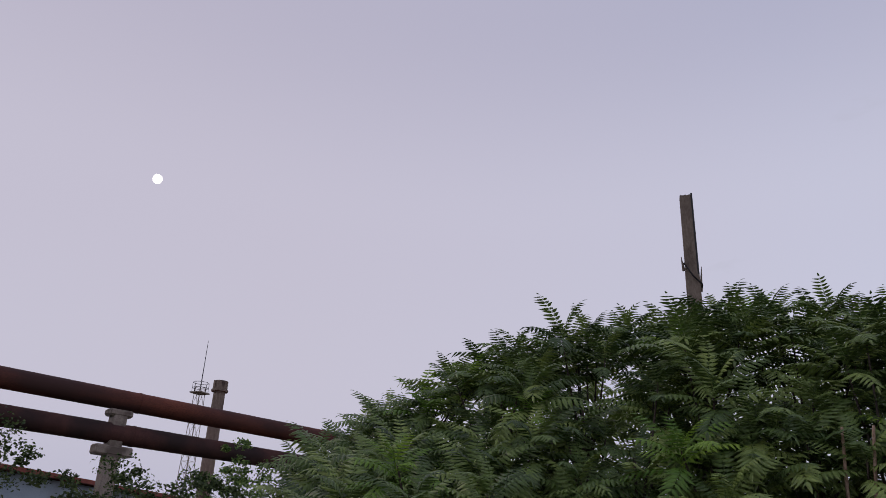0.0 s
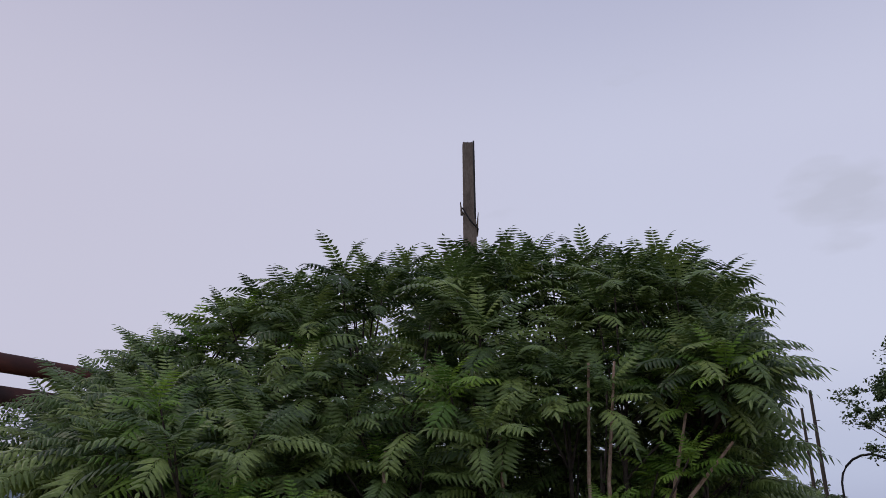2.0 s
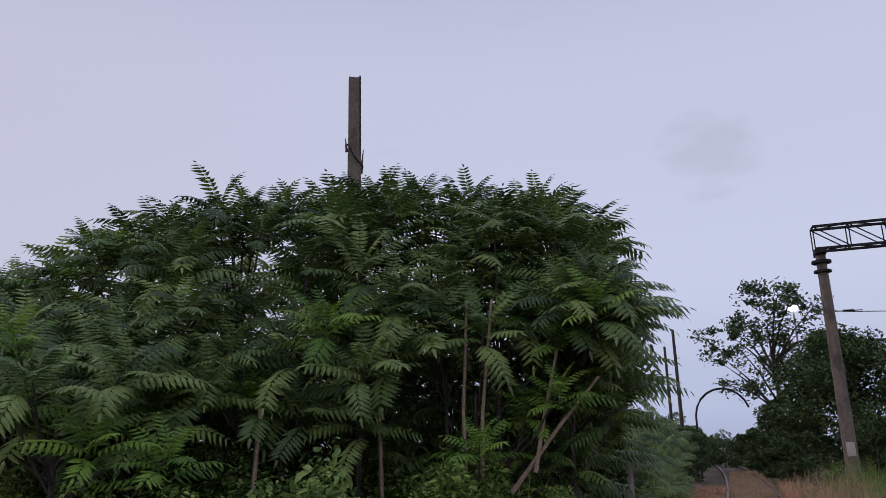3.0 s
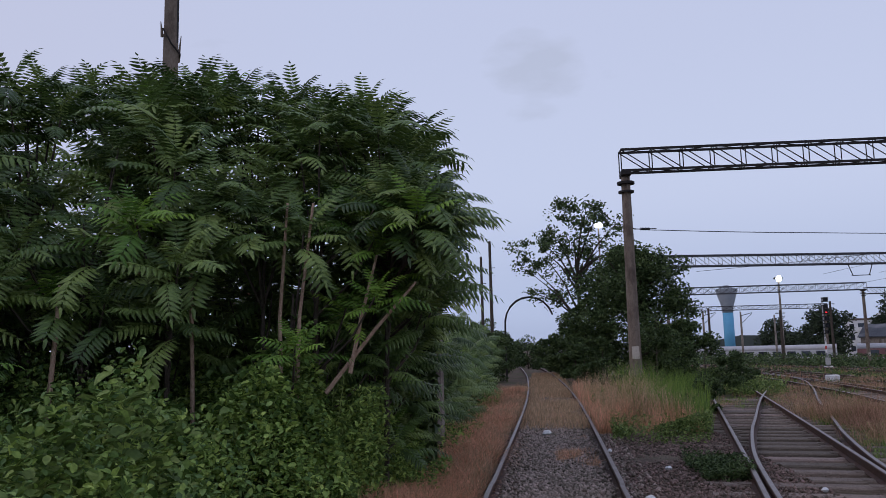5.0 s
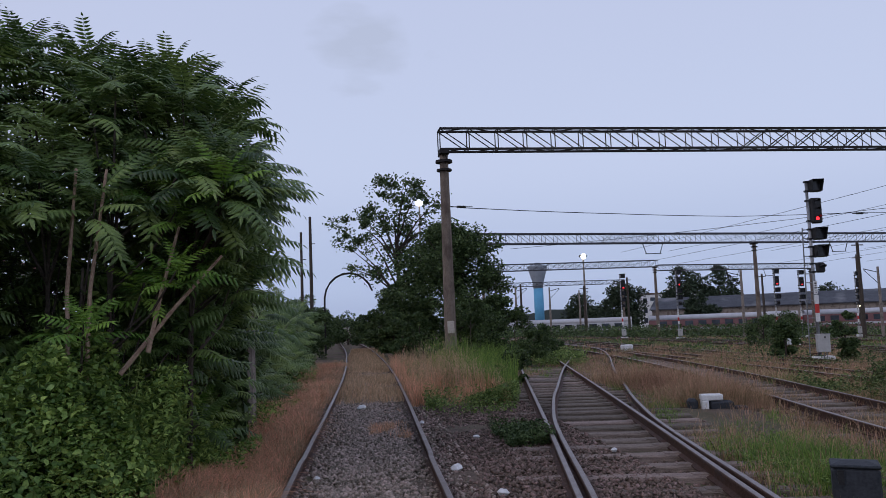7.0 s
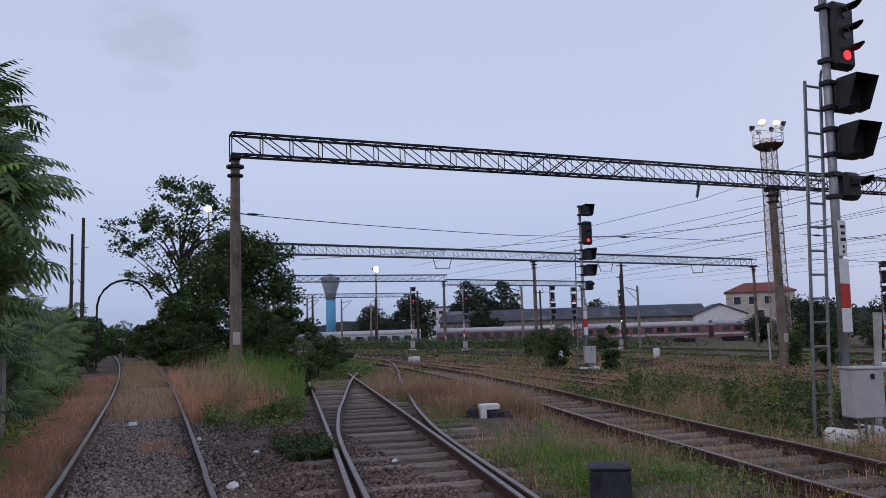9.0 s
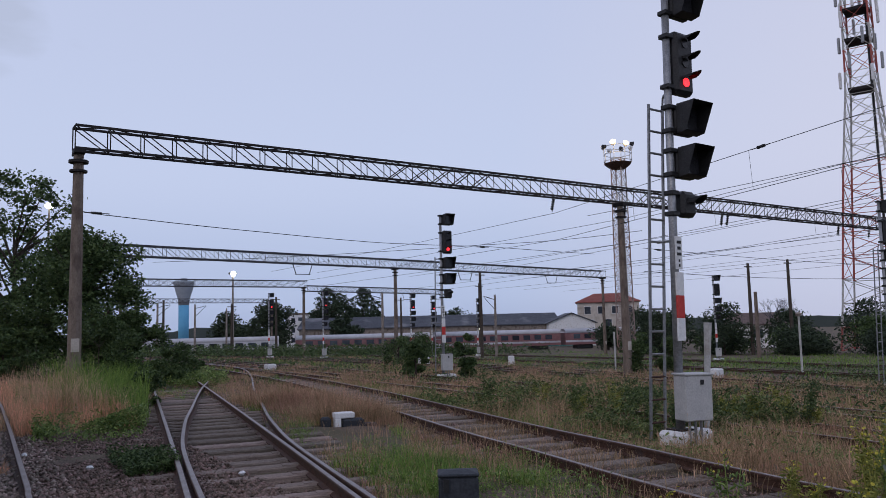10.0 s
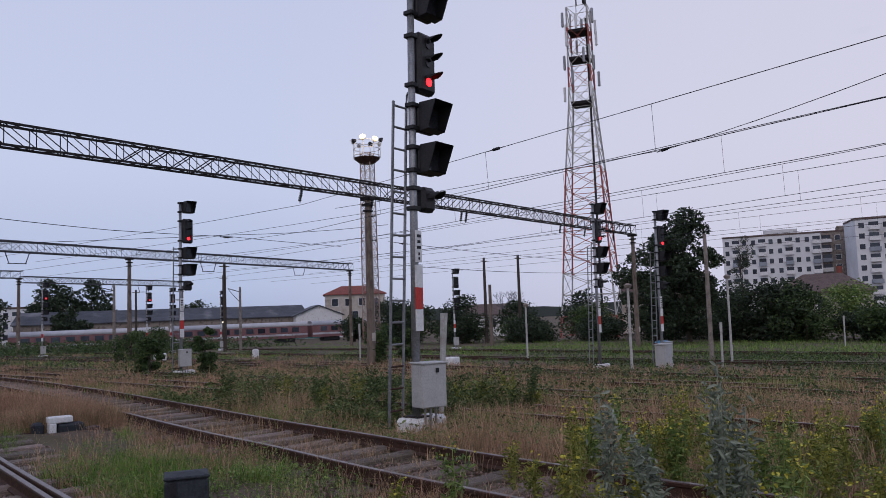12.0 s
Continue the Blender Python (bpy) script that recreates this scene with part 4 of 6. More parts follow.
for x, y, h in ((28.9, 14.6, 3.3), (36.0, 13.2, 3.9), (37.0, 25.1, 3.0)):
    p = pole_thing("white_post", x, y, h, 0.06, M_WORN_WHITE, "slim white post with a small lamp cap", "post", "white posts", r1=0.05)
    part("cap", Geo().tube([(0, 0, h), (0, 0, h + 0.12), (0, 0, h + 0.2)], [0.12, 0.17, 0.05], 10), M_CONCRETE, p)
pole_thing("concrete_post", 37.2, 14.6, 6.2, 0.12, M_CONCRETE, "grey concrete post beside the white post", "post")
pole_thing("concrete_post", 60.9, 45.5, 6.0, 0.2, M_POLE, "brown concrete post among shrubs", "post")
for x, y, h, t in ((10.6, 8.95, 1.9, (2, 3)), (33.5, 12.7, 1.9, (0, 2)), (32, 33.5, 2.2, (0, 0)), (62, 14.5, 2.2, (0, 3))):
    pole_thing("marker_post", x, y, h, 0.05, M_WORN_WHITE, "short white concrete marker post", "post", "marker posts", tilt=t, r1=0.065)
# the curved gauge arch over the siding
top = empty("loading_arch", -1.2, 45, gz(-1.2, 45))
tagged(top, "thin dark curved steel arch beside the siding", "arch")
pts = [(-1.05, 0, 0), (-1.05, 0, 2.6)] + [(0.35 - 1.4 * math.cos(a), 0, 3.1 + 1.5 * math.sin(a)) for a in np.linspace(0.1, math.pi - 0.3, 10)]
part("bar", Geo().tube(pts, 0.06, 6), M_TRUSS, top)
# ---- small yard fittings ----
pm = empty("point_machine", 6.16, 13.5, gz(6, 13.4) - 0.03, -12)
pm.scale = (0.72, 0.72, 0.8)
tagged(pm, "white-topped point machine on a dark frame", "point machine")
part("housing", Geo().box((0, 0, 0.3), (0.52, 0.32, 0.13), bevel=0.02), M_WHITE, pm, "white painted housing")
part("leg", Geo().box((-0.17, -0.05, 0.12), (0.16, 0.26, 0.24), bevel=0.02), M_WHITE, pm)
part("frame", Geo().box((0.22, -0.02, 0.11), (0.55, 0.4, 0.2), bevel=0.03).box((0.6, 0, 0.04), (0.5, 0.3, 0.1), bevel=0.02).box((-0.45, 0.05, 0.14), (0.24, 0.3, 0.26), bevel=0.05), M_TANK, pm, "dark steel frame")
part("rod", Geo().tube([(-0.5, 0, 0.08), (-1.9, 0.1, 0.06)], 0.02, 6), M_RUST, pm)
db = empty("cable_box", 4.32, 6.62, gz(4.3, 6.6), -30)
tagged(db, "dark blue-grey steel cable box with a sloped lid", "cable box")
part("body", Geo().box((0, 0, 0.14), (0.38, 0.31, 0.36), bevel=0.02), M_TANK, db)
part("lid", Geo().box((0, 0, 0.34), (0.395, 0.325, 0.03), bevel=0.01).add([(-0.19, -0.155, 0.353), (0.19, -0.155, 0.353), (0.19, 0.155, 0.353), (-0.19, 0.155, 0.353), (-0.1, 0, 0.372), (0.1, 0, 0.372)], [(0, 1, 5, 4), (1, 2, 5), (2, 3, 4, 5), (3, 0, 4)]), M_TANK, db)
part("hasp", Geo().box((-0.12, -0.165, 0.25), (0.05, 0.03, 0.12)), M_BLACK, db)
for x, y, s, sz in ((2.3, 18.6, 0, (0.4, 0.25, 0.32)), (13.2, 38.5, 10, (0.6, 0.3, 0.45)), (9.6, 42, 0, (0.35, 0.3, 0.4)), (29.0, 24.0, 10, (0.7, 0.5, 0.5)), (33, 45, 0, (0.4, 0.3, 0.7)), (27, 47, 0, (0.8, 0.3, 0.6))):
    ob = thing("concrete_block", Geo().box((0, 0, sz[2] / 2 - 0.05), sz, bevel=0.05), M_WHITE, "whitish concrete block lying in the grass", "block", "pale blocks", at=pose(x, y, gz(x, y), 0, 0, s))
cb = empty("grey_cabinet", 31.0, 14.2, gz(31, 14.2))
tagged(cb, "pale grey steel cabinet on the ground by a signal", "cabinet")
part("body", Geo().box((0, 0, 0.5), (0.7, 0.45, 1.0), bevel=0.02), M_GREYBOX, cb)
part("lid", Geo().box((0, 0, 1.02), (0.76, 0.5, 0.05), bevel=0.01), M_GREYBOX, cb)
thing("blue_drum", Geo().tube([(0, 0, 0), (0, 0, 0.1), (0, 0, 1.0), (0, 0, 1.1)], [0.3, 0.34, 0.34, 0.28], 14), M_BLUEPLASTIC, "blue plastic drum in the grass", "drum", at=pose(34.6, 15.9, gz(34.6, 15.9)))
for n, (x, y, r) in enumerate(((-0.05, 15.5, 0.09), (1.05, 8.9, 0.075), (0.95, 13.0, 0.05), (0.3, 6.9, 0.06), (1.35, 7.6, 0.06), (1.6, 11.2, 0.05), (3.1, 9.6, 0.05), (-0.5, 8.8, 0.05))):
    ob = thing("pale_stone", Geo().box((0, 0, 0), (r * 2, r * 1.5, r * 1.1), bevel=r * 0.5), M_WHITE, "pale loose stone on the ballast", "stone", "pale stones", at=pose(x, y, gz(x, y) + r * 0.5 + 0.01, 8, -6, 40 * n))

# ---- the rusty pipes in the west ----
for z, r, m, lab in ((6.52, 0.31, M_PIPE, "long rust-red steel pipe on concrete supports"), (5.5, 0.31, M_PIPE_DARK, "long dark rusted pipe below the red one")):
    pt = empty("pipeline", -24.0, 0, z)
    tagged(pt, lab, "pipe", "pipelines")
    part("pipe", Geo().tube([(0, -40, 0), (0, 0, 0), (0, 40, 0), (0, 90, 0)], r, 20), m, pt, smooth=True)
    for y in range(-34, 88, 11):
        part("weld_band", Geo().tube([(0, y, 0), (0, y + 0.08, 0)], r + 0.012, 20), m, pt)
for y in (-14, 9.5, 33, 57):
    sp = empty("pipe_support", -24.0, y, 0)
    tagged(sp, "concrete pipe support with two short cross beams", "pipe support", "pipe supports")
    part("column", Geo().box((0, 0, 2.95), (0.42, 0.42, 6.4), bevel=0.03), M_CONCRETE, sp)
    part("cross_beam", Geo().box((0, 0, 4.98), (0.45, 1.15, 0.3), bevel=0.05), M_CONCRETE, sp)
    part("cross_beam", Geo().box((0, 0, 6.1), (0.45, 0.75, 0.22), bevel=0.06), M_CONCRETE, sp)
ch = pole_thing("concrete_chimney", -52.8, 28.3, 14.9, 0.55, M_POLE, "brown concrete chimney post behind the pipes", "chimney", r1=0.42)
part("crown", Geo().tube([(0, 0, 14.2), (0, 0, 14.35)], 0.62, 12).tube([(0, 0, 14.35), (0, 0, 15.0)], 0.54, 12), M_POLE, ch)
an = lattice_mast("radio_mast", -133.6, 68, 33.5, 2.4, 1.3, [M_CONCRETE], "far grey lattice radio mast with a tall whip", "radio mast", n_bays=10, leg=0.06, lace=0.03)
part("platform", Geo().box((0, 0, 32.5), (2.6, 2.6, 0.2)), M_CONCRETE, an)
g = Geo()
for z in (33.4, 34.4):
    for k in range(8):
        a, b = math.pi / 4 * k, math.pi / 4 * (k + 1)
        g.tube([(1.45 * math.cos(a), 1.45 * math.sin(a), z), (1.45 * math.cos(b), 1.45 * math.sin(b), z)], 0.045, 4, False)
        g.tube([(1.45 * math.cos(a), 1.45 * math.sin(a), 32.5), (1.45 * math.cos(a), 1.45 * math.sin(a), 34.4)], 0.04, 4, False)
part("railing", g, M_TRUSS_FAR, an)
part("whip", Geo().tube([(0, 0, 33), (0, 0, 38), (0, 0, 42.6)], [0.10, 0.07, 0.04], 6), M_TRUSS_FAR, an)

# the moon
mv, mf = [], []
for i in range(13):
    for j in range(24):
        a, b = math.pi * i / 12, 2 * math.pi * j / 24
        mv.append((12.6 * math.sin(a) * math.cos(b), 12.6 * math.sin(a) * math.sin(b), 13.4 * math.cos(a)))
for i in range(12):
    for j in range(24):
        mf.append((i * 24 + j, i * 24 + (j + 1) % 24, (i + 1) * 24 + (j + 1) % 24, (i + 1) * 24 + j))
thing("moon", Geo().add(mv, mf), M_MOON, "bright white moon in the evening sky", "moon", at=pose(-1863, 727, 964), smooth=True)


# ---- buildings ----
def gable_house(name, x, y, w, d, eave, ridge, turn, wall, roof, label, windows=(), base=None, chimney=False, over=0.5, hip=0.0):
    z = gz(x, y) - 0.3 if base is None else base
    top = empty(name, x, y, z, turn)
    tagged(top, label, "house")
    g = Geo().add([(-w / 2, -d / 2, 0), (w / 2, -d / 2, 0), (w / 2, d / 2, 0), (-w / 2, d / 2, 0), (-w / 2, -d / 2, eave), (w / 2, -d / 2, eave), (w / 2, d / 2, eave), (-w / 2, d / 2, eave), (-w / 2 + hip, 0, ridge), (w / 2 - hip, 0, ridge)],
                  [(0, 1, 5, 4), (2, 3, 7, 6), (1, 2, 6, 9, 5), (3, 0, 4, 8, 7), (3, 2, 1, 0)])
    part("wall", g, wall, top)
    e = over
    s = (ridge - eave) / (d / 2)
    for sgn in (-1, 1):
        lo = eave - s * e
        v = [(-w / 2 - e, sgn * (d / 2 + e), lo + 0.05), (w / 2 + e, sgn * (d / 2 + e), lo + 0.05), (w / 2 - hip + (0 if hip else e), 0, ridge + 0.05), (-w / 2 + hip - (0 if hip else e), 0, ridge + 0.05)]
        v += [(a, b, c + 0.18) for a, b, c in v]
        part("roof", Geo().add(v, [(0, 3, 2, 1), (4, 5, 6, 7), (0, 1, 5, 4), (1, 2, 6, 5), (2, 3, 7, 6), (3, 0, 4, 7)]), roof, top, "pitched roof")
    if hip:
        for sgn in (-1, 1):
            lo = eave - s * e
            v = [(sgn * (w / 2 + e), -d / 2 - e, lo + 0.05), (sgn * (w / 2 + e), d / 2 + e, lo + 0.05), (sgn * (w / 2 - hip), 0, ridge + 0.05)]
            v += [(a, b, c + 0.18) for a, b, c in v]
            part("roof", Geo().add(v, [(0, 2, 1), (3, 4, 5), (0, 1, 4, 3), (1, 2, 5, 4), (2, 0, 3, 5)]), roof, top, "hipped roof end")
    for wx, wz, ww, wh, side in windows:
        c, size = ((wx, -d / 2 - 0.02, wz), (ww, 0.08, wh)) if side == "front" else ((-w / 2 - 0.02, wx, wz), (0.08, ww, wh))
        win = part("window", Geo().box(c, tuple(q + 0.2 if q > 0.1 else q for q in size)), M_WHITE, top)
        part("pane", Geo().box((c[0] - (0.03 if side != "front" else 0), c[1] - (0.03 if side == "front" else 0), c[2]), size), M_GLASS, win)
    if chimney:
        part("chimney", Geo().box((w * 0.18, d * 0.12, ridge + 0.4), (0.7, 0.7, 1.6), bevel=0.05), M_REDROOF, top)
    return top


# long depot shed with grey roof, seen across the coaches
sh = gable_house("depot_shed", 95, 163, 60, 18, 5.5, 8.0, -30, M_CONCRETE, M_DARKROOF, "long low depot shed with a grey sheet roof", [(k * 5 - 22, 2.6, 2.6, 1.6, "front") for k in range(9)], base=-3.6)
gable_house("white_shed", 119, 140, 11, 10.5, 5.2, 7.3, -122, M_WHITE, M_DARKROOF, "white gabled shed end with a teal base", [(-1.2, 2.7, 1.8, 1.5, "front"), (1.6, 2.7, 1.4, 1.5, "front"), (-2.0, 2.6, 1.8, 1.5, "side"), (1.8, 2.6, 1.8, 1.5, "side")], base=-3.2)
thing("teal_fence", Geo().box((0, 0, 0.7), (14, 0.12, 1.5)), M_GREEN, "teal painted fence in front of the shed", "fence", at=pose(110, 136, -3.0, 0, 0, -40))
gable_house("house", 139, 148, 15, 13, 9.6, 11.7, -42, M_PLASTER, M_REDROOF, "two-storey plastered house with a red roof", [(-5, 7.6, 1.5, 1.8, "front"), (-1.7, 7.6, 1.5, 1.8, "front"), (1.7, 7.6, 1.5, 1.8, "front"), (5, 7.6, 1.5, 1.8, "front"), (-4.5, 4.4, 1.5, 1.8, "front"), (0, 4.4, 1.5, 1.8, "front"), (4.5, 4.4, 1.5, 1.8, "front"), (-2, 5.2, 2.2, 2.0, "side"), (2.2, 5.2, 1.6, 1.8, "side")], base=-2.6, hip=4.2)
gable_house("house", 117, 29.6, 12, 10, 5.0, 7.3, -78, M_PLASTER, M_BROWNROOF, "plastered house with a brown tiled roof", [(-3.4, 3.4, 1.2, 1.5, "front"), (0, 3.4, 1.2, 1.5, "front"), (3.4, 3.4, 1.2, 1.5, "front")], base=-2.3, chimney=True, hip=3.6)
gable_house("house", 107, 48.5, 11, 10, 5.0, 8.0, -70, M_PLASTER, M_BROWNROOF, "old house with a dark brown roof behind shrubs", [(-3, 3.0, 1.3, 1.5, "front")], base=-2.2, chimney=True)
gable_house("house", 108, 80, 9, 8, 3.6, 5.2, -60, M_WHITE, M_BROWNROOF, "small whitewashed house among shrubs", [(0, 2.2, 1.3, 1.3, "front")], base=-2.6)
gable_house("works_building", -47, 18, 60, 14, 5.4, 5.6, -63, M_BLUEWALL, M_REDROOF, "pale blue works building with a dark red roof edge", [(k * 6 - 24, 4.4, 2.4, 1.4, "front") for k in range(9)], base=-0.3)


def apartment(x, y, w, d, h, turn, label, bays, floors, base=-3.0, wall=M_PANEL):
    top = empty("apartment_block", x, y, base, turn)
    tagged(top, label, "apartment block", "apartment blocks")
    part("wall", Geo().box((0, 0, h / 2), (w, d, h)), wall, top)
    part("roof_house", Geo().box((w * 0.1, 0, h + 0.9), (w * 0.35, d * 0.6, 2.0)), wall, top)
    part("parapet", Geo().box((0, 0, h + 0.2), (w + 0.3, d + 0.3, 0.5)), M_BROWNROOF, top)
    for f in range(floors):
        for b in range(bays):
            wx, wz = -w / 2 + (b + 0.5) * w / bays, h - (f + 0.5) * 2.9 - 0.3
            if b % 3 == 1:
                bal = part("balcony", Geo().box((wx, -d / 2 - 0.5, wz - 0.75), (w / bays * 0.92, 1.0, 1.15), bevel=0.03), M_WHITE if (f + b) % 3 else M_TOWERGREY, top)
                part("pane", Geo().box((wx, -d / 2 - 0.02, wz + 0.35), (w / bays * 0.8, 0.1, 1.1)), M_GLASS, bal)
            else:
                win = part("window", Geo().box((wx, -d / 2 - 0.015, wz), (w / bays * 0.52, 0.06, 1.6)), M_WHITE, top)
                part("pane", Geo().box((wx, -d / 2 - 0.045, wz), (w / bays * 0.46, 0.05, 1.42)), M_GLASS, win)


apartment(246, 76, 27, 14, 24.0, -74, "pale panel-built apartment block with balconies", 11, 8)
# the middle block's shade is painted in by a darker wall material
apartment(258, 59, 18, 14, 24.5, -74, "apartment block between two others, its shade painted as brown-grey walls", 6, 8, wall=M_CONCRETE)
apartment(246, 39, 30, 14, 26.0, -66, "large pale grey apartment block with loggias", 10, 8)
apartment(92, 225, 20, 12, 10.5, -15, "distant low apartment block above the sheds", 8, 3, -4)

# ---- water tower ----
wt = empty("water_tower", 57.5, 253.7, -4)
tagged(wt, "water tower with a blue shaft and a grey flared tank", "water tower")
part("shaft", Geo().tube([(0, 0, 0), (0, 0, 15)], [1.6, 1.6], 20), M_TOWERBLUE, wt, "sky blue shaft", True)
part("tank", Geo().tube([(0, 0, 14.6), (0, 0, 16.5), (0, 0, 21.6), (0, 0, 22.2)], [1.6, 1.8, 3.3, 3.2], 20), M_TOWERGREY, wt, "grey flared tank", True)
part("hatch", Geo().tube([(0, 0, 22.2), (0, 0, 23.2)], 0.9, 10), M_TOWERGREY, wt)


# ---- coaches ----
def coach(x, y, turn, body, label):
    z = -3.05
    top = empty("railway_coach", x, y, z, turn)
    tagged(top, label, "railway coach", "parked coaches")
    L = 24.0
    prof = [(-1.4, 0.9), (1.4, 0.9), (1.42, 2.0), (1.4, 3.1), (-1.4, 3.1), (-1.42, 2.0)]
    part("body", Geo().sweep(prof, [(-L / 2, 0, 0), (L / 2, 0, 0)]), body, top)
    part("roof", Geo().sweep([(-1.43, 3.1), (1.43, 3.1), (1.25, 3.6), (0.7, 3.9), (-0.7, 3.9), (-1.25, 3.6)], [(-L / 2, 0, 0), (L / 2, 0, 0)]), M_COACHROOF, top, "pale grey roof", True)
    part("stripe", Geo().box((0, -1.43, 1.55), (L, 0.03, 0.35)), M_COACH if body is M_COACHRED else M_COACHRED, top)
    for k in range(10):
        part("window", Geo().box((-L / 2 + 2.3 + k * 2.15, -1.425, 2.45), (1.3, 0.05, 0.85)), M_GLASS, top)
    for k in (-8, 8):
        part("bogie", Geo().box((k, 0, 0.5), (3.4, 2.2, 0.75), bevel=0.15), M_BLACK, top)
    return top


d = Vector((math.cos(radians(-19)), math.sin(radians(-19))))
for k in range(2):
    coach(35 - 25 * k * d.x, 136 - 25 * k * d.y, -19, M_COACH, "parked white railway coach with a pale roof")
for k in range(3):
    coach(60.5 + 25 * k * d.x, 127.5 + 25 * k * d.y, -19, M_COACHRED, "parked maroon and white railway coach")


# ---- trees ----
def tree(x, y, h, crown, n, leaf, mat, label, trunk_r=0.18, clumps=26, low=0.35, limbs=7, group="", name="tree", gap=0.55, squash=1.0, seed=1, bark=None, clump=(0.14, 0.34)):
    """A tapered trunk with limbs that carry clumps of leaves."""
    r = np.random.default_rng(seed)
    z0 = gz(x, y)
    top = empty(name, x, y, z0)
    tagged(top, label, "shrub" if name == "shrub" else "tree", group)
    g = Geo()
    lean = r.normal(0, 0.03, 2) * h
    g.tube([(0, 0, -0.2), (lean[0] * 0.4, lean[1] * 0.4, h * 0.35), (lean[0], lean[1], h * 0.75)], [trunk_r, trunk_r * 0.7, trunk_r * 0.25], 8)
    tips = []
    for i in range(limbs):
        a = 2.4 * i + r.uniform(-0.4, 0.4)
        zb = h * r.uniform(low * 0.7, 0.62)
        s = Vector((lean[0] * zb / h, lean[1] * zb / h, zb))
        e = Vector((crown * r.uniform(0.5, 0.85) * math.cos(a), crown * r.uniform(0.5, 0.85) * math.sin(a), min(h * 0.94, zb + h * r.uniform(0.1, 0.34))))
        m = s.lerp(e, 0.5) + Vector((0, 0, h * 0.03))
        g.tube([s, m, e], [trunk_r * 0.45, trunk_r * 0.28, trunk_r * 0.08], 5)
        tips += [m, e]
    part("trunk", g, bark or M_BARK, top)
    cs = []
    for i in range(clumps):
        if i < len(tips) and r.random() < 0.8:
            c = np.array(tips[i])
        else:
            a, u = r.uniform(0, 2 * np.pi), r.uniform(0, 1) ** 0.6
            zz = r.uniform(low, 0.97)
            wz = math.sin(math.pi * min(1, max(0.08, (zz - low + 0.12) / (1.12 - low)))) ** 0.6
            c = np.array([crown * u * wz * math.cos(a), crown * u * wz * math.sin(a), h * zz])
        k = int(n / clumps)
        q = r.normal(0, 1, (k, 3))
        q /= np.linalg.norm(q, axis=1, keepdims=True)
        q *= r.uniform(0.2, 1.0, (k, 1)) ** gap * crown * r.uniform(*clump)
        q[:, 2] *= 0.7 * squash
        cs.append(c + q)
    cs = np.concatenate(cs)
    cs = cs[cs[:, 2] > 0.05]
    part("crown", leaves_mesh("crown", cs, leaf, mat, lift=0.45, aspect=0.55), None, top, "uneven leafy crown")
    return top


tree(2.0, 42.0, 9.7, 3.9, 7600, 0.17, M_CROWN, "loose-leaved slender tree behind the portal post", 0.14, 95, 0.42, 22, gap=0.9, seed=5, clump=(0.07, 0.24))
tree(4.2, 38.0, 6.4, 2.75, 28000, 0.16, M_CROWN, "dense dark green bushy tree beside the siding", 0.2, 100, 0.08, 14, gap=0.5, seed=6, clump=(0.22, 0.40))
tree(2.1, 40.5, 4.0, 1.7, 9000, 0.15, M_CROWN, "dense dark shrub at the foot of the tree", 0.1, 50, 0.05, 6, gap=0.4, seed=7, name="shrub")
tree(6.0, 36.0, 2.8, 1.6, 7000, 0.14, M_CROWN, "dense green shrub at the foot of the tree", 0.08, 50, 0.03, 6, gap=0.4, seed=8, name="shrub")
for x, y, h, c, n, sd in ((3.9, 28.5, 2.3, 1.5, 3200, 1), (5.5, 28.0, 1.9, 1.5, 3000, 2), (2.1, 30, 2.0, 1.0, 2200, 3), (7.2, 31, 1.0, 1.0, 1800, 4), (1.9, 24.5, 1.2, 0.6, 900, 6), (3.8, 20.5, 1.0, 0.7, 1200, 16), ):
    tree(x, y, h, c, int(n * 1.4), 0.10, M_CROWN, "green weedy shrub between the tracks", 0.03, 16, 0.05, 5, gap=0.45, seed=20 + sd, name="shrub", group="trackside shrubs")
for x, y, h, c, sd in ((-3.3, 33, 2.5, 1.9, 1), (-3.3, 27.5, 2.3, 1.6, 2), (-3.4, 39, 2.6, 2.0, 3), (-3.4, 47, 2.7, 2.2, 4), (-3.2, 22.5, 2.1, 1.4, 5), (-3.6, 56, 3.0, 2.5, 6), (1.6, 33.5, 1.6, 0.7, 10), (1.4, 37, 2.2, 0.9, 11), (1.0, 46, 2.6, 1.6, 12), (0.3, 55, 2.2, 1.8, 13), (-1.5, 68, 2.6, 2.4, 14), (1.5, 72, 3.0, 2.6, 15), (-6, 72, 4.5, 3.2, 7), (3.2, 62, 4.5, 2.8, 8), (4.6, 80, 5, 3.2, 9)):
    tree(x, y, h, c, 3800, 0.17, M_CROWN, "dark green shrub along the siding", 0.08, 26, 0.04, 6, gap=0.4, seed=40 + sd, name="shrub", group="siding shrubs")
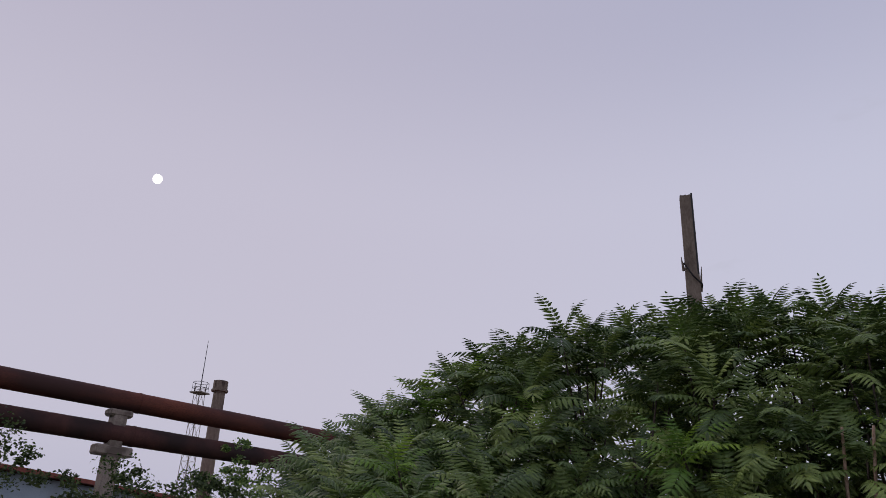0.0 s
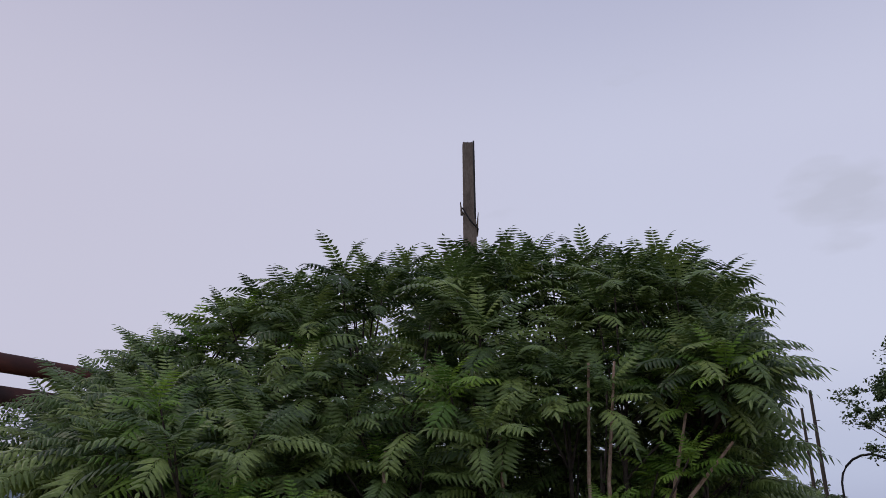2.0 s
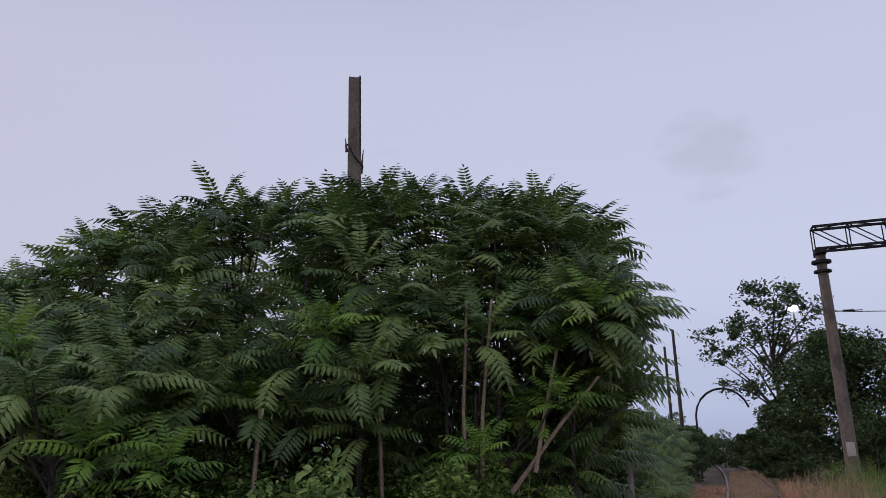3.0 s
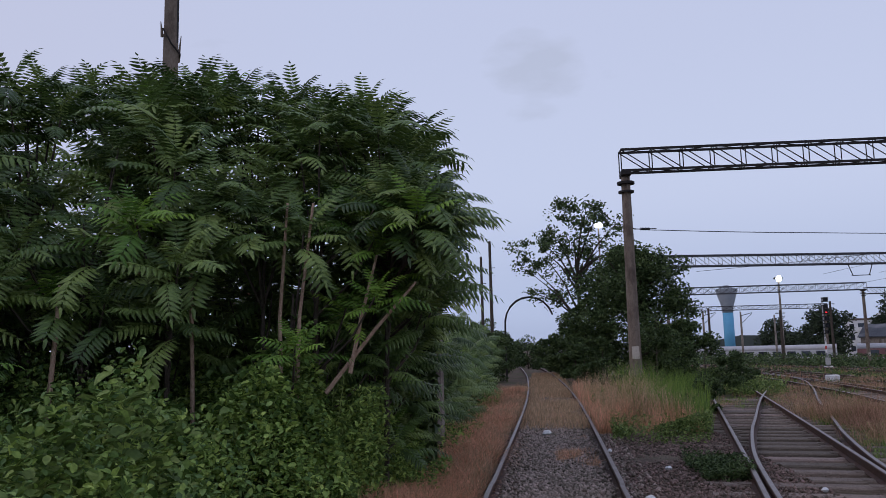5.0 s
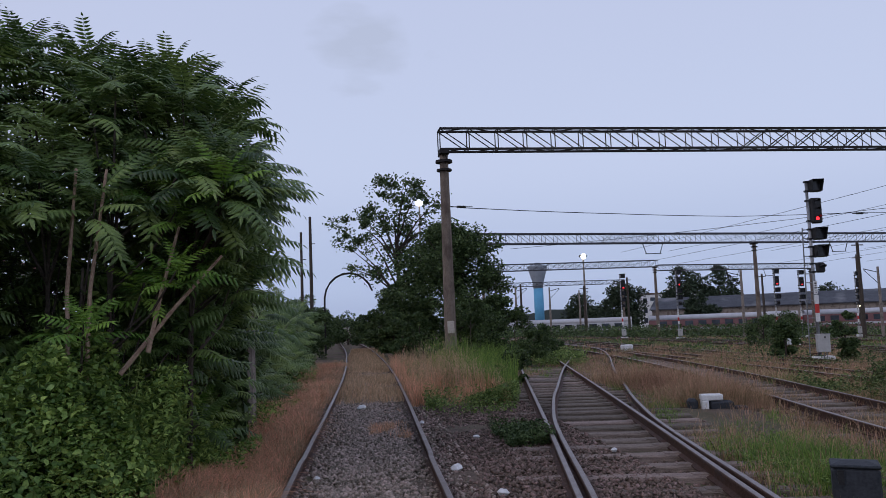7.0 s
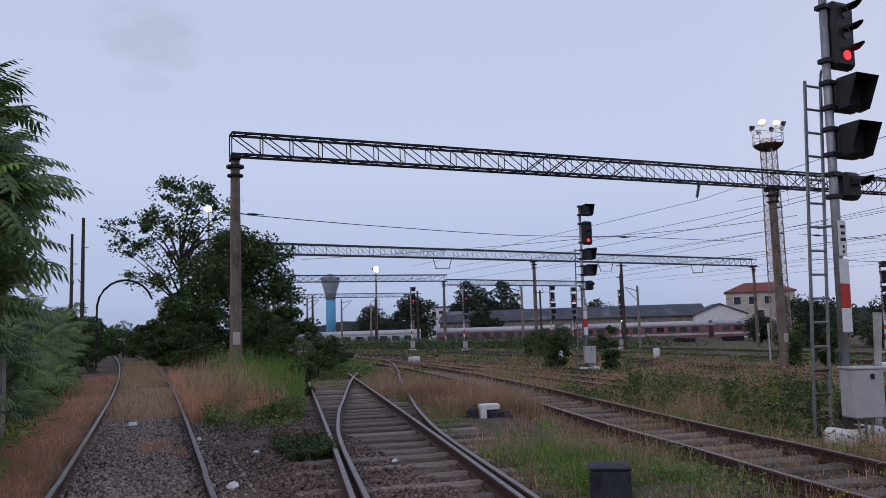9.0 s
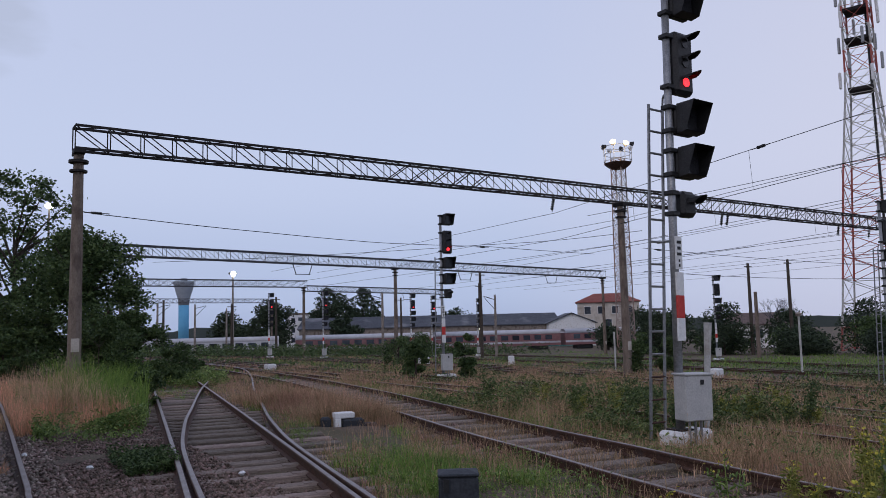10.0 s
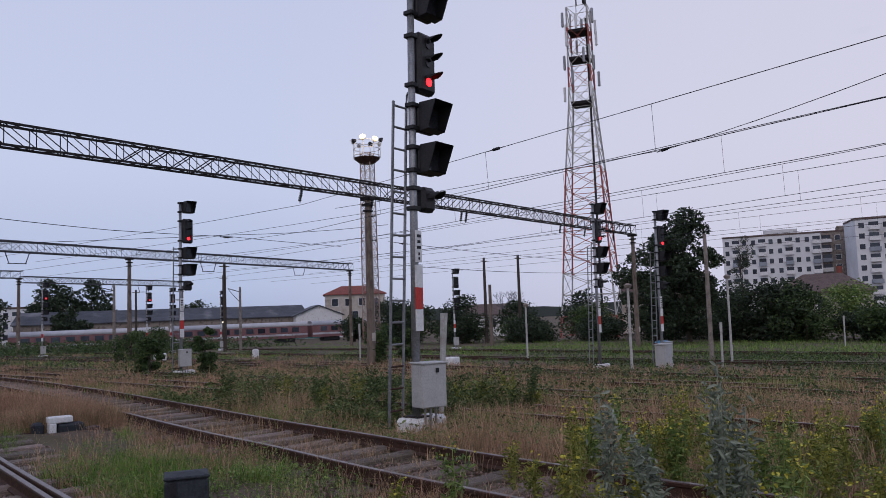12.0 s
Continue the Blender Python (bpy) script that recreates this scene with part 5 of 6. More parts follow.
# far trees
for x, y, h, c, n, sd in ((78.5, 184, 15.0, 5.5, 2600, 1), (86.0, 181, 15.0, 5.0, 2600, 2), (60, 178, 9, 5, 1500, 3), (66.5, 150, 7, 4, 1200, 4), (58, 205, 9, 5, 1500, 5), (36, 215, 8, 5, 1500, 6), (30, 225, 10, 6, 1300, 7), (58, 170, 11, 5.0, 1600, 15), (121, 118, 8, 4.5, 1300, 8), (98, 90, 6, 4, 1200, 9), (90, 96, 4.2, 3, 1000, 10), (116, 185, 10, 5, 1200, 11),
                          (69.8, 29.4, 12.2, 3.6, 8000, 12), (66.5, 31.0, 9.0, 3.4, 3800, 13), (75, 23, 5.0, 4.0, 4200, 14), (190, 65.5, 21, 3.0, 1800, 16)):
    tree(x, y, h, c, n * 2, 0.65 if y > 140 else 0.45 if y > 80 else 0.32, M_FAR_CROWN, "dark full-crowned tree beyond the yard" if sd != 16 else "dark pointed spruce before the apartment blocks", 0.28, 44, 0.12 if sd != 16 else 0.06, 8, gap=0.45, seed=60 + sd, group="far trees", clump=(0.28, 0.46))
for k in range(26):
    t = k / 25
    x, y = 84 - 26 * abs(t - 0.45), 8 + 62 * t
    x += 4 * math.sin(k * 2.1)
    h = 3.6 + 1.3 * math.sin(k * 1.7) + (0.8 if k % 4 == 0 else 0)
    tree(x, y, h, 3.2, 4200, 0.27, (M_FAR_CROWN, M_WEED, M_CROWN)[k % 3] if k < 7 else M_FAR_CROWN if k % 3 else M_CROWN, "dark shrub in the hedge beyond the yard", 0.1, 34, 0.02, 5, gap=0.45, clump=(0.28, 0.46), seed=90 + k, name="shrub", group="hedge shrubs")
for x, y, h, c, sd in ((18.6, 28.6, 1.9, 0.55, 1), (16.0, 28.4, 1.5, 0.5, 2), (28.6, 28.4, 2.1, 0.9, 3), (30.4, 28.0, 1.8, 0.7, 4), (24.5, 46, 1.9, 1.2, 5), (34, 60, 2.4, 1.4, 6), (40, 70, 2.2, 1.6, 7)):
    tree(x, y, h, c, 2600, 0.13, M_CROWN, "small dark bush between the yard tracks", 0.05, 26, 0.03, 5, gap=0.45, clump=(0.28, 0.46), seed=130 + sd, name="shrub", group="yard bushes")
# bare tree
bt = empty("bare_tree", 88, 62, gz(88, 62))
tagged(bt, "leafless grey tree beside the telecom tower", "tree")
g = Geo()
rr = np.random.default_rng(3)


def twig(p, d, l, r, depth):
    e = p + d * l
    g.tube([p, e], [r, r * 0.6], 4, False)
    if depth:
        for _ in range(3):
            twig(e, (d + Vector(rr.normal(0, 0.45, 3)) + Vector((0, 0, 0.15))).normalized(), l * 0.68, r * 0.55, depth - 1)


for a in range(3):
    twig(Vector((2.2 * a - 2, 1.0 * a, 0)), Vector((0.1 * (a - 1), 0, 1)), 2.6, 0.13, 4)
part("branches", g, M_TRUSS_FAR, bt)
# far woods along the horizon
g = Geo()
rr = np.random.default_rng(11)
ring = []
for k in range(240):
    a = 2 * math.pi * k / 240
    R = 620
    ring.append((R * math.cos(a), R * math.sin(a), -6, 5 + 2 * math.sin(a * 7) + rr.uniform(-2, 2)))
g.add([(x, y, z) for x, y, z, h in ring] + [(x, y, h) for x, y, z, h in ring] + [(x * 1.1, y * 1.1, h - 3) for x, y, z, h in ring],
      [(k, (k + 1) % 240, 240 + (k + 1) % 240, 240 + k) for k in range(240)] + [(240 + k, 240 + (k + 1) % 240, 480 + (k + 1) % 240, 480 + k) for k in range(240)])
thing("backdrop", g, M_HILL, "hazy dark woods along the horizon", "backdrop", kind="structure")


# ---- tree of heaven thicket ----
def compound_leaf(length, pairs, droop, rise, leaflet, seed, hang=0.35):
    """One feather-like leaf along +x: an arching stalk with paired lance-shaped leaflets that hang a little."""
    r = np.random.default_rng(seed)
    g = Geo()

    def spine(t):
        return Vector((length * t * (1 - 0.16 * droop * t), 0.05 * length * math.sin(3 * t + seed), length * (rise * t - droop * t ** 2.2)))

    g.tube([spine(t) for t in (0, 0.25, 0.5, 0.75, 0.97)], [0.007, 0.006, 0.0045, 0.003, 0.002], 3, False)
    for i in range(pairs + 1):
        t = 0.16 + 0.84 * i / pairs
        p = spine(min(t, 1.0))
        d = (spine(min(1, t + 0.03)) - spine(t - 0.03)).normalized()
        up = Vector((-d.z, 0, d.x)).normalized()
        for sgn in ((-1, 1) if i < pairs else (0,)):
            l = leaflet * (0.66 + 0.46 * math.sin(math.pi * min(1, (i + 1.6) / (pairs + 2.2)))) * r.uniform(0.9, 1.1)
            w = l * 0.30
            ax = (Vector((0, sgn, 0)) + d * (0.22 + 0.55 * t) - up * r.uniform(hang * 0.5, hang * 1.5)).normalized() if sgn else (d - up * 0.2).normalized()
            nrm = (up + Vector((0, r.uniform(-0.15, 0.15), 0)) + d * r.uniform(-0.2, 0.2)).normalized()
            side = ax.cross(nrm).normalized()
            nn = side.cross(ax)
            drop = nn * l * r.uniform(0.1, 0.24)
            q = [p, p + ax * l * 0.22 + side * w * 0.5 - nn * w * 0.10, p + ax * l * 0.6 + side * w * 0.36 - nn * w * 0.12 - drop * 0.4, p + ax * l - drop,
                 p + ax * l * 0.6 - side * w * 0.36 - nn * w * 0.12 - drop * 0.4, p + ax * l * 0.22 - side * w * 0.5 - nn * w * 0.10, p + ax * l * 0.45 + nn * w * 0.08 - drop * 0.15]
            g.add(q, [(0, 1, 6), (1, 2, 6), (2, 3, 6), (3, 4, 6), (4, 5, 6), (5, 0, 6)])
    return g


LEAVES = [compound_leaf(0.84, 11, 0.30, 0.24, 0.165, 1, 0.25).mesh("leaf", M_LEAF), compound_leaf(0.96, 12, 0.42, 0.34, 0.17, 2, 0.3).mesh("leaf", M_LEAF), compound_leaf(0.74, 9, 0.26, 0.20, 0.165, 3, 0.2).mesh("leaf", M_LEAF), compound_leaf(0.90, 11, 0.52, 0.36, 0.165, 4, 0.35).mesh("leaf", M_LEAF)]
YOUNG = [compound_leaf(0.62, 8, 0.32, 0.32, 0.135, 5, 0.2).mesh("leaf", M_LEAF_YOUNG), compound_leaf(0.72, 9, 0.4, 0.34, 0.14, 6, 0.25).mesh("leaf", M_LEAF_YOUNG)]


def rosette(parent, p, size, count, young=0.1, up=(0, 0, 1), r=rng):
    """Leaves all round a shoot tip: the inner ones rise, the outer ones spread and hang."""
    base = Vector((0, 0, 1)).rotation_difference(Vector(up).normalized()).to_matrix().to_4x4()
    tip = r.random() < young
    for i in range(count):
        u = i / count
        az = 137.5 * i + r.uniform(-14, 14)
        el = 58 - 64 * u + r.uniform(-10, 10)
        s = size * (0.66 + 0.42 * u) * r.uniform(0.88, 1.12)
        src = YOUNG if tip and (u < 0.7 or young > 0.3) else LEAVES
        ob = new("leaf", src[int(r.integers(len(src)))])
        ob.parent = parent
        ob.matrix_basis = Matrix.Translation(p) @ base @ pose(0, 0, -0.22 * u, 0, 0, az) @ pose(0, 0, 0, r.uniform(-16, 16), -el, 0) @ Matrix.Diagonal((s, s, s, 1))


# outline of the crown seen along the thicket: (x, y, height)
OUTLINE = np.array([(-8.6, 5.6, 3.2), (-7.9, 6.2, 4.0), (-7.2, 6.9, 4.45), (-6.4, 7.7, 5.15), (-5.4, 8.4, 5.2), (-3.6, 9.2, 5.4), (-2.2, 9.65, 5.15), (-1.72, 9.8, 4.95), (-1.5, 9.9, 4.35), (-1.42, 9.9, 3.4)])
r_t = np.random.default_rng(21)
shoots = []
along = np.concatenate([[0], np.cumsum(np.linalg.norm(np.diff(OUTLINE, axis=0), axis=1))])
along /= along[-1]


def on_outline(u):
    return np.array([np.interp(u, along, OUTLINE[:, k]) for k in range(3)])


for i in range(64):      # the top of the crown
    u = (i + r_t.uniform(0.1, 0.9)) / 64
    p = on_outline(u)
    back = r_t.uniform(-0.2, 1.5)
    q = Vector((p[0] * (1 + back * 0.1), p[1] * (1 + back * 0.1), (p[2] - 1.72) * (1 + back * 0.08) + 1.72 - 0.28 - r_t.uniform(0, 0.35)))
    shoots.append((q, r_t.uniform(0.85, 1.1), 11, 0.05))
for i in range(132):      # its face towards the track
    u = r_t.uniform(0.03, 0.99)
    p = on_outline(u)
    w = r_t.uniform(0, 1)
    low = 3.1 if p[0] > -2.3 else 2.75 if p[0] > -4.3 else 2.05
    z = low + max(0.1, p[2] - 0.65 - low) * w
    k = 0.80 + 0.16 * w + r_t.uniform(-0.04, 0.10)
    shoots.append((Vector((p[0] * k, p[1] * k, z)), r_t.uniform(0.8, 1.12), 11, 0.08 if z > 2.6 else 0.14))
for x, y, z, s in ((-5.2, 4.55, 2.35, 0.95), (-5.6, 4.7, 2.75, 0.9), (-4.9, 4.9, 1.9, 0.9), (-5.9, 5.0, 2.25, 0.95), (-4.4, 5.2, 1.75, 0.85), (-5.0, 5.3, 2.5, 0.9), (-2.15, 8.2, 2.2, 0.75), (-1.75, 8.9, 2.6, 0.85), (-3.9, 6.9, 3.05, 1.1), (-3.5, 7.0, 2.6, 1.0)):
    shoots.append((Vector((x, y, z)), s, 13, 0.55))
for i in range(34):      # shaded shoots behind the stems
    p = on_outline(r_t.uniform(0.35, 0.97))
    k = r_t.uniform(0.92, 1.06)
    shoots.append((Vector((p[0] * k, p[1] * k, r_t.uniform(1.5, 2.9))), r_t.uniform(0.75, 1.0), 9, 0.05))
for x, y, z in ((-1.80, 8.09, 2.92), (-1.73, 7.80, 2.29), (-2.40, 7.20, 1.79)):      # fresh light shoots on the saplings
    shoots.append((Vector((x, y, z)), 0.8, 10, 1.0))
for x, y, z in ((-2.1, 9.7, 4.7), (-1.8, 9.85, 4.35), (-1.62, 9.8, 3.95), (-1.58, 9.95, 3.55), (-1.85, 9.4, 3.4), (-1.85, 9.5, 3.9)):      # the overhanging edge above the siding
    shoots.append((Vector((x, y, z)), r_t.uniform(0.85, 1.0), 10, 0.05))
for i in range(150):      # lower growth beside the siding, farther on
    y = 9.0 + 18.5 * r_t.uniform(0, 1) ** 1.25
    x = -1.75 - 1.9 * r_t.uniform(0, 1) ** 1.3
    top_z = 0.7 + (1.75 - 0.015 * (y - 9)) * min(1, (-x - 1.2) / 0.7)
    shoots.append((Vector((x, y, 0.4 + (top_z - 0.4) * r_t.uniform(0, 1) ** 0.7)), r_t.uniform(0.65, 0.9), 9, 0.1))
# each stem carries the shoots nearest to it
STEMS = [(-6.9, 6.0), (-6.2, 6.8), (-5.6, 5.2), (-5.3, 7.4), (-4.6, 7.2), (-4.5, 8.6), (-3.9, 7.6), (-3.6, 9.3), (-3.1, 8.2), (-2.75, 8.05), (-2.55, 8.2), (-2.2, 9.6), (-1.9, 9.0), (-2.6, 10.3), (-2.4, 11.2), (-2.9, 12.2), (-2.3, 13.5), (-2.6, 15.2), (-2.5, 17.3), (-2.5, 19.5), (-2.6, 22.0), (-2.5, 24.5), (-2.6, 27.0), (-7.8, 6.6)]
owners = {k: [] for k in range(len(STEMS))}
for sh_ in shoots:
    order = sorted(range(len(STEMS)), key=lambda k: (STEMS[k][0] - sh_[0].x) ** 2 + (STEMS[k][1] - sh_[0].y) ** 2)
    k = next(k for k in order if len(owners[k]) < 27)
    owners[k].append(sh_)
for k, (x, y) in enumerate(STEMS):
    mine = owners[k]
    if not mine:
        continue
    top = empty("tree_of_heaven", x, y, 0)
    tagged(top, "tree of heaven with long feathery green leaves" if y < 10 else "low tree of heaven shrub with feathery leaves", "tree", "tree of heaven thicket")
    g = Geo()
    zt = max(s[0].z for s in mine)
    cx, cy = np.mean([s[0].x for s in mine]) - x, np.mean([s[0].y for s in mine]) - y
    g.tube([(0, 0, -0.1), (cx * 0.15, cy * 0.15, zt * 0.5), (cx * 0.45, cy * 0.45, zt * 0.78)], [0.034, 0.027, 0.012], 7)
    part("trunk", g, M_BARK, top, "thin dark stem")
    for p, s, n, yg in mine:
        g = Geo()
        q = p - Vector((x, y, 0))
        zb = max(0.4, min(zt * 0.6, q.z - 0.8))
        b = Vector((cx * 0.15 * zb / (zt * 0.5), cy * 0.15 * zb / (zt * 0.5), zb))
        g.tube([b, b.lerp(q, 0.6) + Vector((0, 0, -0.12)), q], [0.018, 0.013, 0.009], 5, False)
        part("branch", g, M_BARK, top)
    for p, s, n, yg in mine:
        q = p - Vector((x, y, 0))
        out = Vector((-p.x * 0.06, -p.y * 0.05, 1)) if p.z < 4 else Vector((0, 0, 1))
        rosette(top, q, s, n, yg, out, r_t)
for pts in ([(-2.30, 7.9, 1.3), (-1.80, 8.05, 1.95), (-1.37, 8.17, 2.45)], [(-2.69, 7.7, 0.7), (-2.73, 7.72, 2.1), (-2.66, 7.75, 3.3)], [(-2.58, 7.75, 0.7), (-2.54, 7.78, 2.1), (-2.40, 7.82, 3.3)], [(-2.05, 7.95, 1.5), (-1.93, 8.0, 2.1), (-1.78, 8.1, 2.75)], [(-4.5, 6.5, 0.7), (-4.45, 6.6, 2.4)], [(-3.6, 7.6, 0.8), (-3.7, 7.7, 2.6)]):
    thing("leaning_sapling", Geo().tube(pts, [0.026, 0.02, 0.014][:len(pts)], 6), M_STEM, "bare pale leaning sapling in the thicket", "sapling", "bare saplings")

# ---- undergrowth and grass ----
def bramble(name, n, x0, x1, y0, y1, height, size, mat, label, cut=0.3):
    xy = patchy(n, x0, x1, y0, y1, 0.9, cut, 1.3)
    x, y = xy[:, 0], xy[:, 1]
    edge = np.clip((-1.85 + 0.10 * np.sin(y * 2.1) + 0.006 * (y - 8) - x) / 0.6, 0, 1)
    h = height * (0.25 + 0.75 * edge) * (0.74 + 0.15 * np.sin(x * 2.3 + 1.2 * np.sin(y * 1.9)) + 0.13 * np.sin(y * 3.7 + x) + 0.14 * np.sin(x * 6.1 + 2 * np.sin(y * 5.3)))
    keep = (edge > 0.02) & (x * x + y * y > 20)
    z = h * rng.uniform(0.0, 1.0, len(x)) ** 0.45
    c = np.stack([x, y, z], 1)[keep]
    return thing(name, leaves_mesh(name, c, size, mat, lift=0.74, aspect=0.68, fold=0.2), None, label, "undergrowth", kind="stuff")


bramble("bramble_thicket", 88000, -8.5, -1.7, 3.6, 12.5, 1.5, 0.066, M_BRAMBLE, "dark green bramble leaves covering the bank", 0.0)
bramble("bramble_thicket", 34000, -8.5, -1.8, 3.6, 11.0, 1.62, 0.055, M_BRAMBLE_DARK, "small dark leaves mixed into the bramble bank", 0.25)
bramble("bramble_thicket", 16000, -8.0, -2.2, 6.8, 12.0, 1.9, 0.08, M_BRAMBLE_DARK, "taller dark bramble under the thicket", 0.4)
bramble("bramble_thicket", 40000, -4.0, -1.7, 6.6, 10.0, 1.75, 0.07, M_BRAMBLE, "bramble spilling towards the siding", 0.2)
bramble("leafy_weeds", 7000, -7.0, -1.9, 3.2, 9.5, 1.5, 0.12, M_WEED, "lighter green weeds standing in the bramble", 0.62)
bramble("bramble_thicket", 26000, -7.0, -1.8, 12.0, 30.0, 1.4, 0.10, M_LEAF, "dark green undergrowth along the siding", 0.1)
# the deep inside of the thicket: the same feathery leaves, too many to tell apart
proto = compound_leaf(0.85, 9, 0.4, 0.3, 0.19, 9)
pv, pf = np.array([tuple(v) for v in proto.v]), [f for f in proto.f]
tri = np.array([t for f in pf for t in ([f] if len(f) == 3 else [(f[0], f[1], f[2]), (f[0], f[2], f[3])])])
bv, bf = [], []
for i in range(2000):
    p = on_outline(r_t.uniform(0.0, 0.93))
    k = r_t.uniform(1.03, 1.42)
    zt = 1.72 + (p[2] - 1.72) * min(k, 1.12) - 0.7
    m = pose(p[0] * k, p[1] * k, (r_t.uniform(0.15, 1.0) if p[0] < -2.6 else r_t.uniform(0.5, 1.0)) * zt, r_t.uniform(-30, 30), r_t.uniform(-50, 25), r_t.uniform(0, 360))
    bf.append(tri + len(pv) * len(bv))
    bv.append(pv @ np.array(m.to_3x3()).T + np.array(m.translation))
thing("dark_thicket", big_mesh("dark_thicket", np.concatenate(bv), np.concatenate(bf), M_LEAF), None, "dense dark foliage deep inside the thicket", "undergrowth", kind="stuff")
back = []
for i in range(15000):
    p = on_outline(r_t.uniform(0.0, 0.97))
    k = r_t.uniform(1.12, 1.5)
    back.append((p[0] * k, p[1] * k, r_t.uniform(0.0, 3.3)))
thing("dark_undergrowth", leaves_mesh("dark_undergrowth", np.array(back), 0.2, M_CROWN, lift=0.4, aspect=0.6), None, "dark undergrowth filling the back of the thicket", "undergrowth", kind="stuff")
# the bank far to the west below the pipes
for x, y, h, c, sd in ((-21.0, 5.2, 5.2, 1.9, 1), (-20.0, 8.3, 4.3, 1.6, 2), (-20.4, 11.6, 5.6, 1.2, 3), (-19.2, 10.0, 4.2, 1.3, 4), (-18.5, 13.0, 4.6, 1.5, 5), (-22.5, 2.5, 5.0, 2.2, 6), (-17.5, 15, 5.0, 1.8, 7)):
    tree(x, y, h, c * 1.15, 6500, 0.10, M_CROWN if sd % 3 else M_BRAMBLE_DARK, "vine-covered shrub below the pipes", 0.05, 70, 0.1, 14, gap=0.8, clump=(0.08, 0.3), seed=160 + sd, name="shrub", group="pipe shrubs")


def grass(name, n, x0, x1, y0, y1, h, w, mat, label, cut=0.45, scale=0.6, seed=0.0, lean=0.5, mask=None, near=True):
    xy = patchy(n, x0, x1, y0, y1, scale, cut, seed, near)
    if mask is not None:
        xy = xy[mask(xy[:, 0], xy[:, 1])]
    if len(xy):
        thing(name, blades_mesh(name, xy, h, w, mat, lean), None, label, "grass", kind="stuff")


def tufts(name, n, blades, x0, x1, y0, y1, h, w, mat, label, cut=0.5, scale=0.6, seed=0.0, mask=None, near=True, radius=0.09, lean=0.9):
    """Grass in tufts: blades that spring from one root and lean outwards, a few of them long."""
    xy = patchy(n, x0, x1, y0, y1, scale, cut, seed, near)
    if mask is not None:
        xy = xy[mask(xy[:, 0], xy[:, 1])]
    size = rng.uniform(0.5, 1.25, len(xy))
    off = rng.normal(0, 1, (len(xy), blades, 2)) * (radius * size)[:, None, None]
    pts = (xy[:, None, :] + off).reshape(-1, 2)
    az = np.arctan2(off[..., 1], off[..., 0]).ravel() + rng.normal(0, 0.6, pts.shape[0])
    tall = np.repeat(h * size, blades) * np.where(rng.uniform(0, 1, pts.shape[0]) < 0.1, 1.5, 1.0)
    thing(name, blades_mesh(name, pts, tall, w, mat, lean, az), None, label, "grass", kind="stuff")


def off_rails(x, y):
    c = 1.6 + (y - 0.8) * 0.173
    return (np.abs(x - c) > 1.15) | (y > 22)


def off_yard(x, y):
    c = np.interp(y, [p[1] for p in CROSSING], [p[0] for p in CROSSING])
    return off_rails(x, y) & ((np.abs(x - c) > 0.75) | (y > 30)) & (np.abs(x - 6.0 - (y - 13.4) * 0.43) + np.maximum(0, np.abs(y - 12.6) - 1.0) > 0.5)


grass("russet_grass", 84000, -2.5, -0.85, 6, 30, 0.36, 0.008, M_RUSSET, "russet dry grass along the siding", 0.1, 0.9, 0.5, 2.0, lambda x, y: x > -2.35 + 0.15 * np.sin(y * 3))
grass("dry_grass", 17000, -2.1, -0.8, 7, 34, 0.28, 0.009, M_DRY, "straw-coloured grass beside the rail", 0.4, 0.9, 2.0, 0.8)
grass("dry_grass", 30000, -0.85, 0.9, 16.5, 50, 0.24, 0.012, M_DRY, "dry grass grown across the siding", 0.2, 0.7, 2.0, 0.6, near=False)
grass("dry_grass", 1200, 0.1, 0.7, 11.5, 15.5, 0.14, 0.007, M_RUSSET, "thin dry grass between the siding rails", 0.5, 1.2, 3.0, 0.9)
grass("russet_grass", 6500, 0.95, 2.9, 15.5, 30, 0.62, 0.009, M_RUSSET, "tall russet grass around the portal post", 0.55, 1.1, 0.3, 0.6, off_rails)
grass("dry_grass", 3600, 1.2, 3.4, 17, 28, 0.9, 0.008, M_DRY, "tall straw grass around the portal post", 0.5, 1.0, 4.0, 0.5, off_rails)
grass("green_grass", 9000, 1.9, 5.2, 16.5, 30, 1.1, 0.009, M_GRASS, "fresh green grass by the portal post", 0.4, 0.5, 1.0, 0.35, lambda x, y: x < 0.45 + y * 0.173)
tufts("dry_grass", 2400, 20, 3.4, 14, 0.8, 30, 0.26, 0.006, M_STRAW, "straw-coloured grass tufts between the yard tracks", 0.50, 0.8, 1.0, off_yard)
tufts("brown_grass", 2100, 20, 3.6, 15, 1, 30, 0.30, 0.006, M_BROWN, "brown seedy grass tufts between the yard tracks", 0.50, 0.6, 5.0, off_yard)
tufts("green_grass", 2000, 22, 3.4, 14, 0.8, 26, 0.20, 0.007, M_GRASS, "green grass tufts between the yard tracks", 0.52, 0.5, 2.6, off_yard)
tufts("lush_grass", 90, 60, 4.3, 5.7, 7.2, 9.6, 0.24, 0.008, M_GRASS, "lush green grass patch by the cable box", 0.1, 0.8, 0.4, off_yard, radius=0.12)
tufts("russet_grass", 420, 46, 5.9, 7.7, 13.9, 21, 0.44, 0.007, M_STRAW, "tall straw grass between the diverging rails", 0.2, 0.8, 0.8, lambda x, y: x < 7.5 + 0.19 * (y - 14), radius=0.13)
tufts("russet_grass", 260, 40, 5.9, 7.4, 14.2, 19, 0.5, 0.007, M_BROWN, "russet grass between the diverging rails", 0.35, 0.8, 2.8, None, radius=0.13)
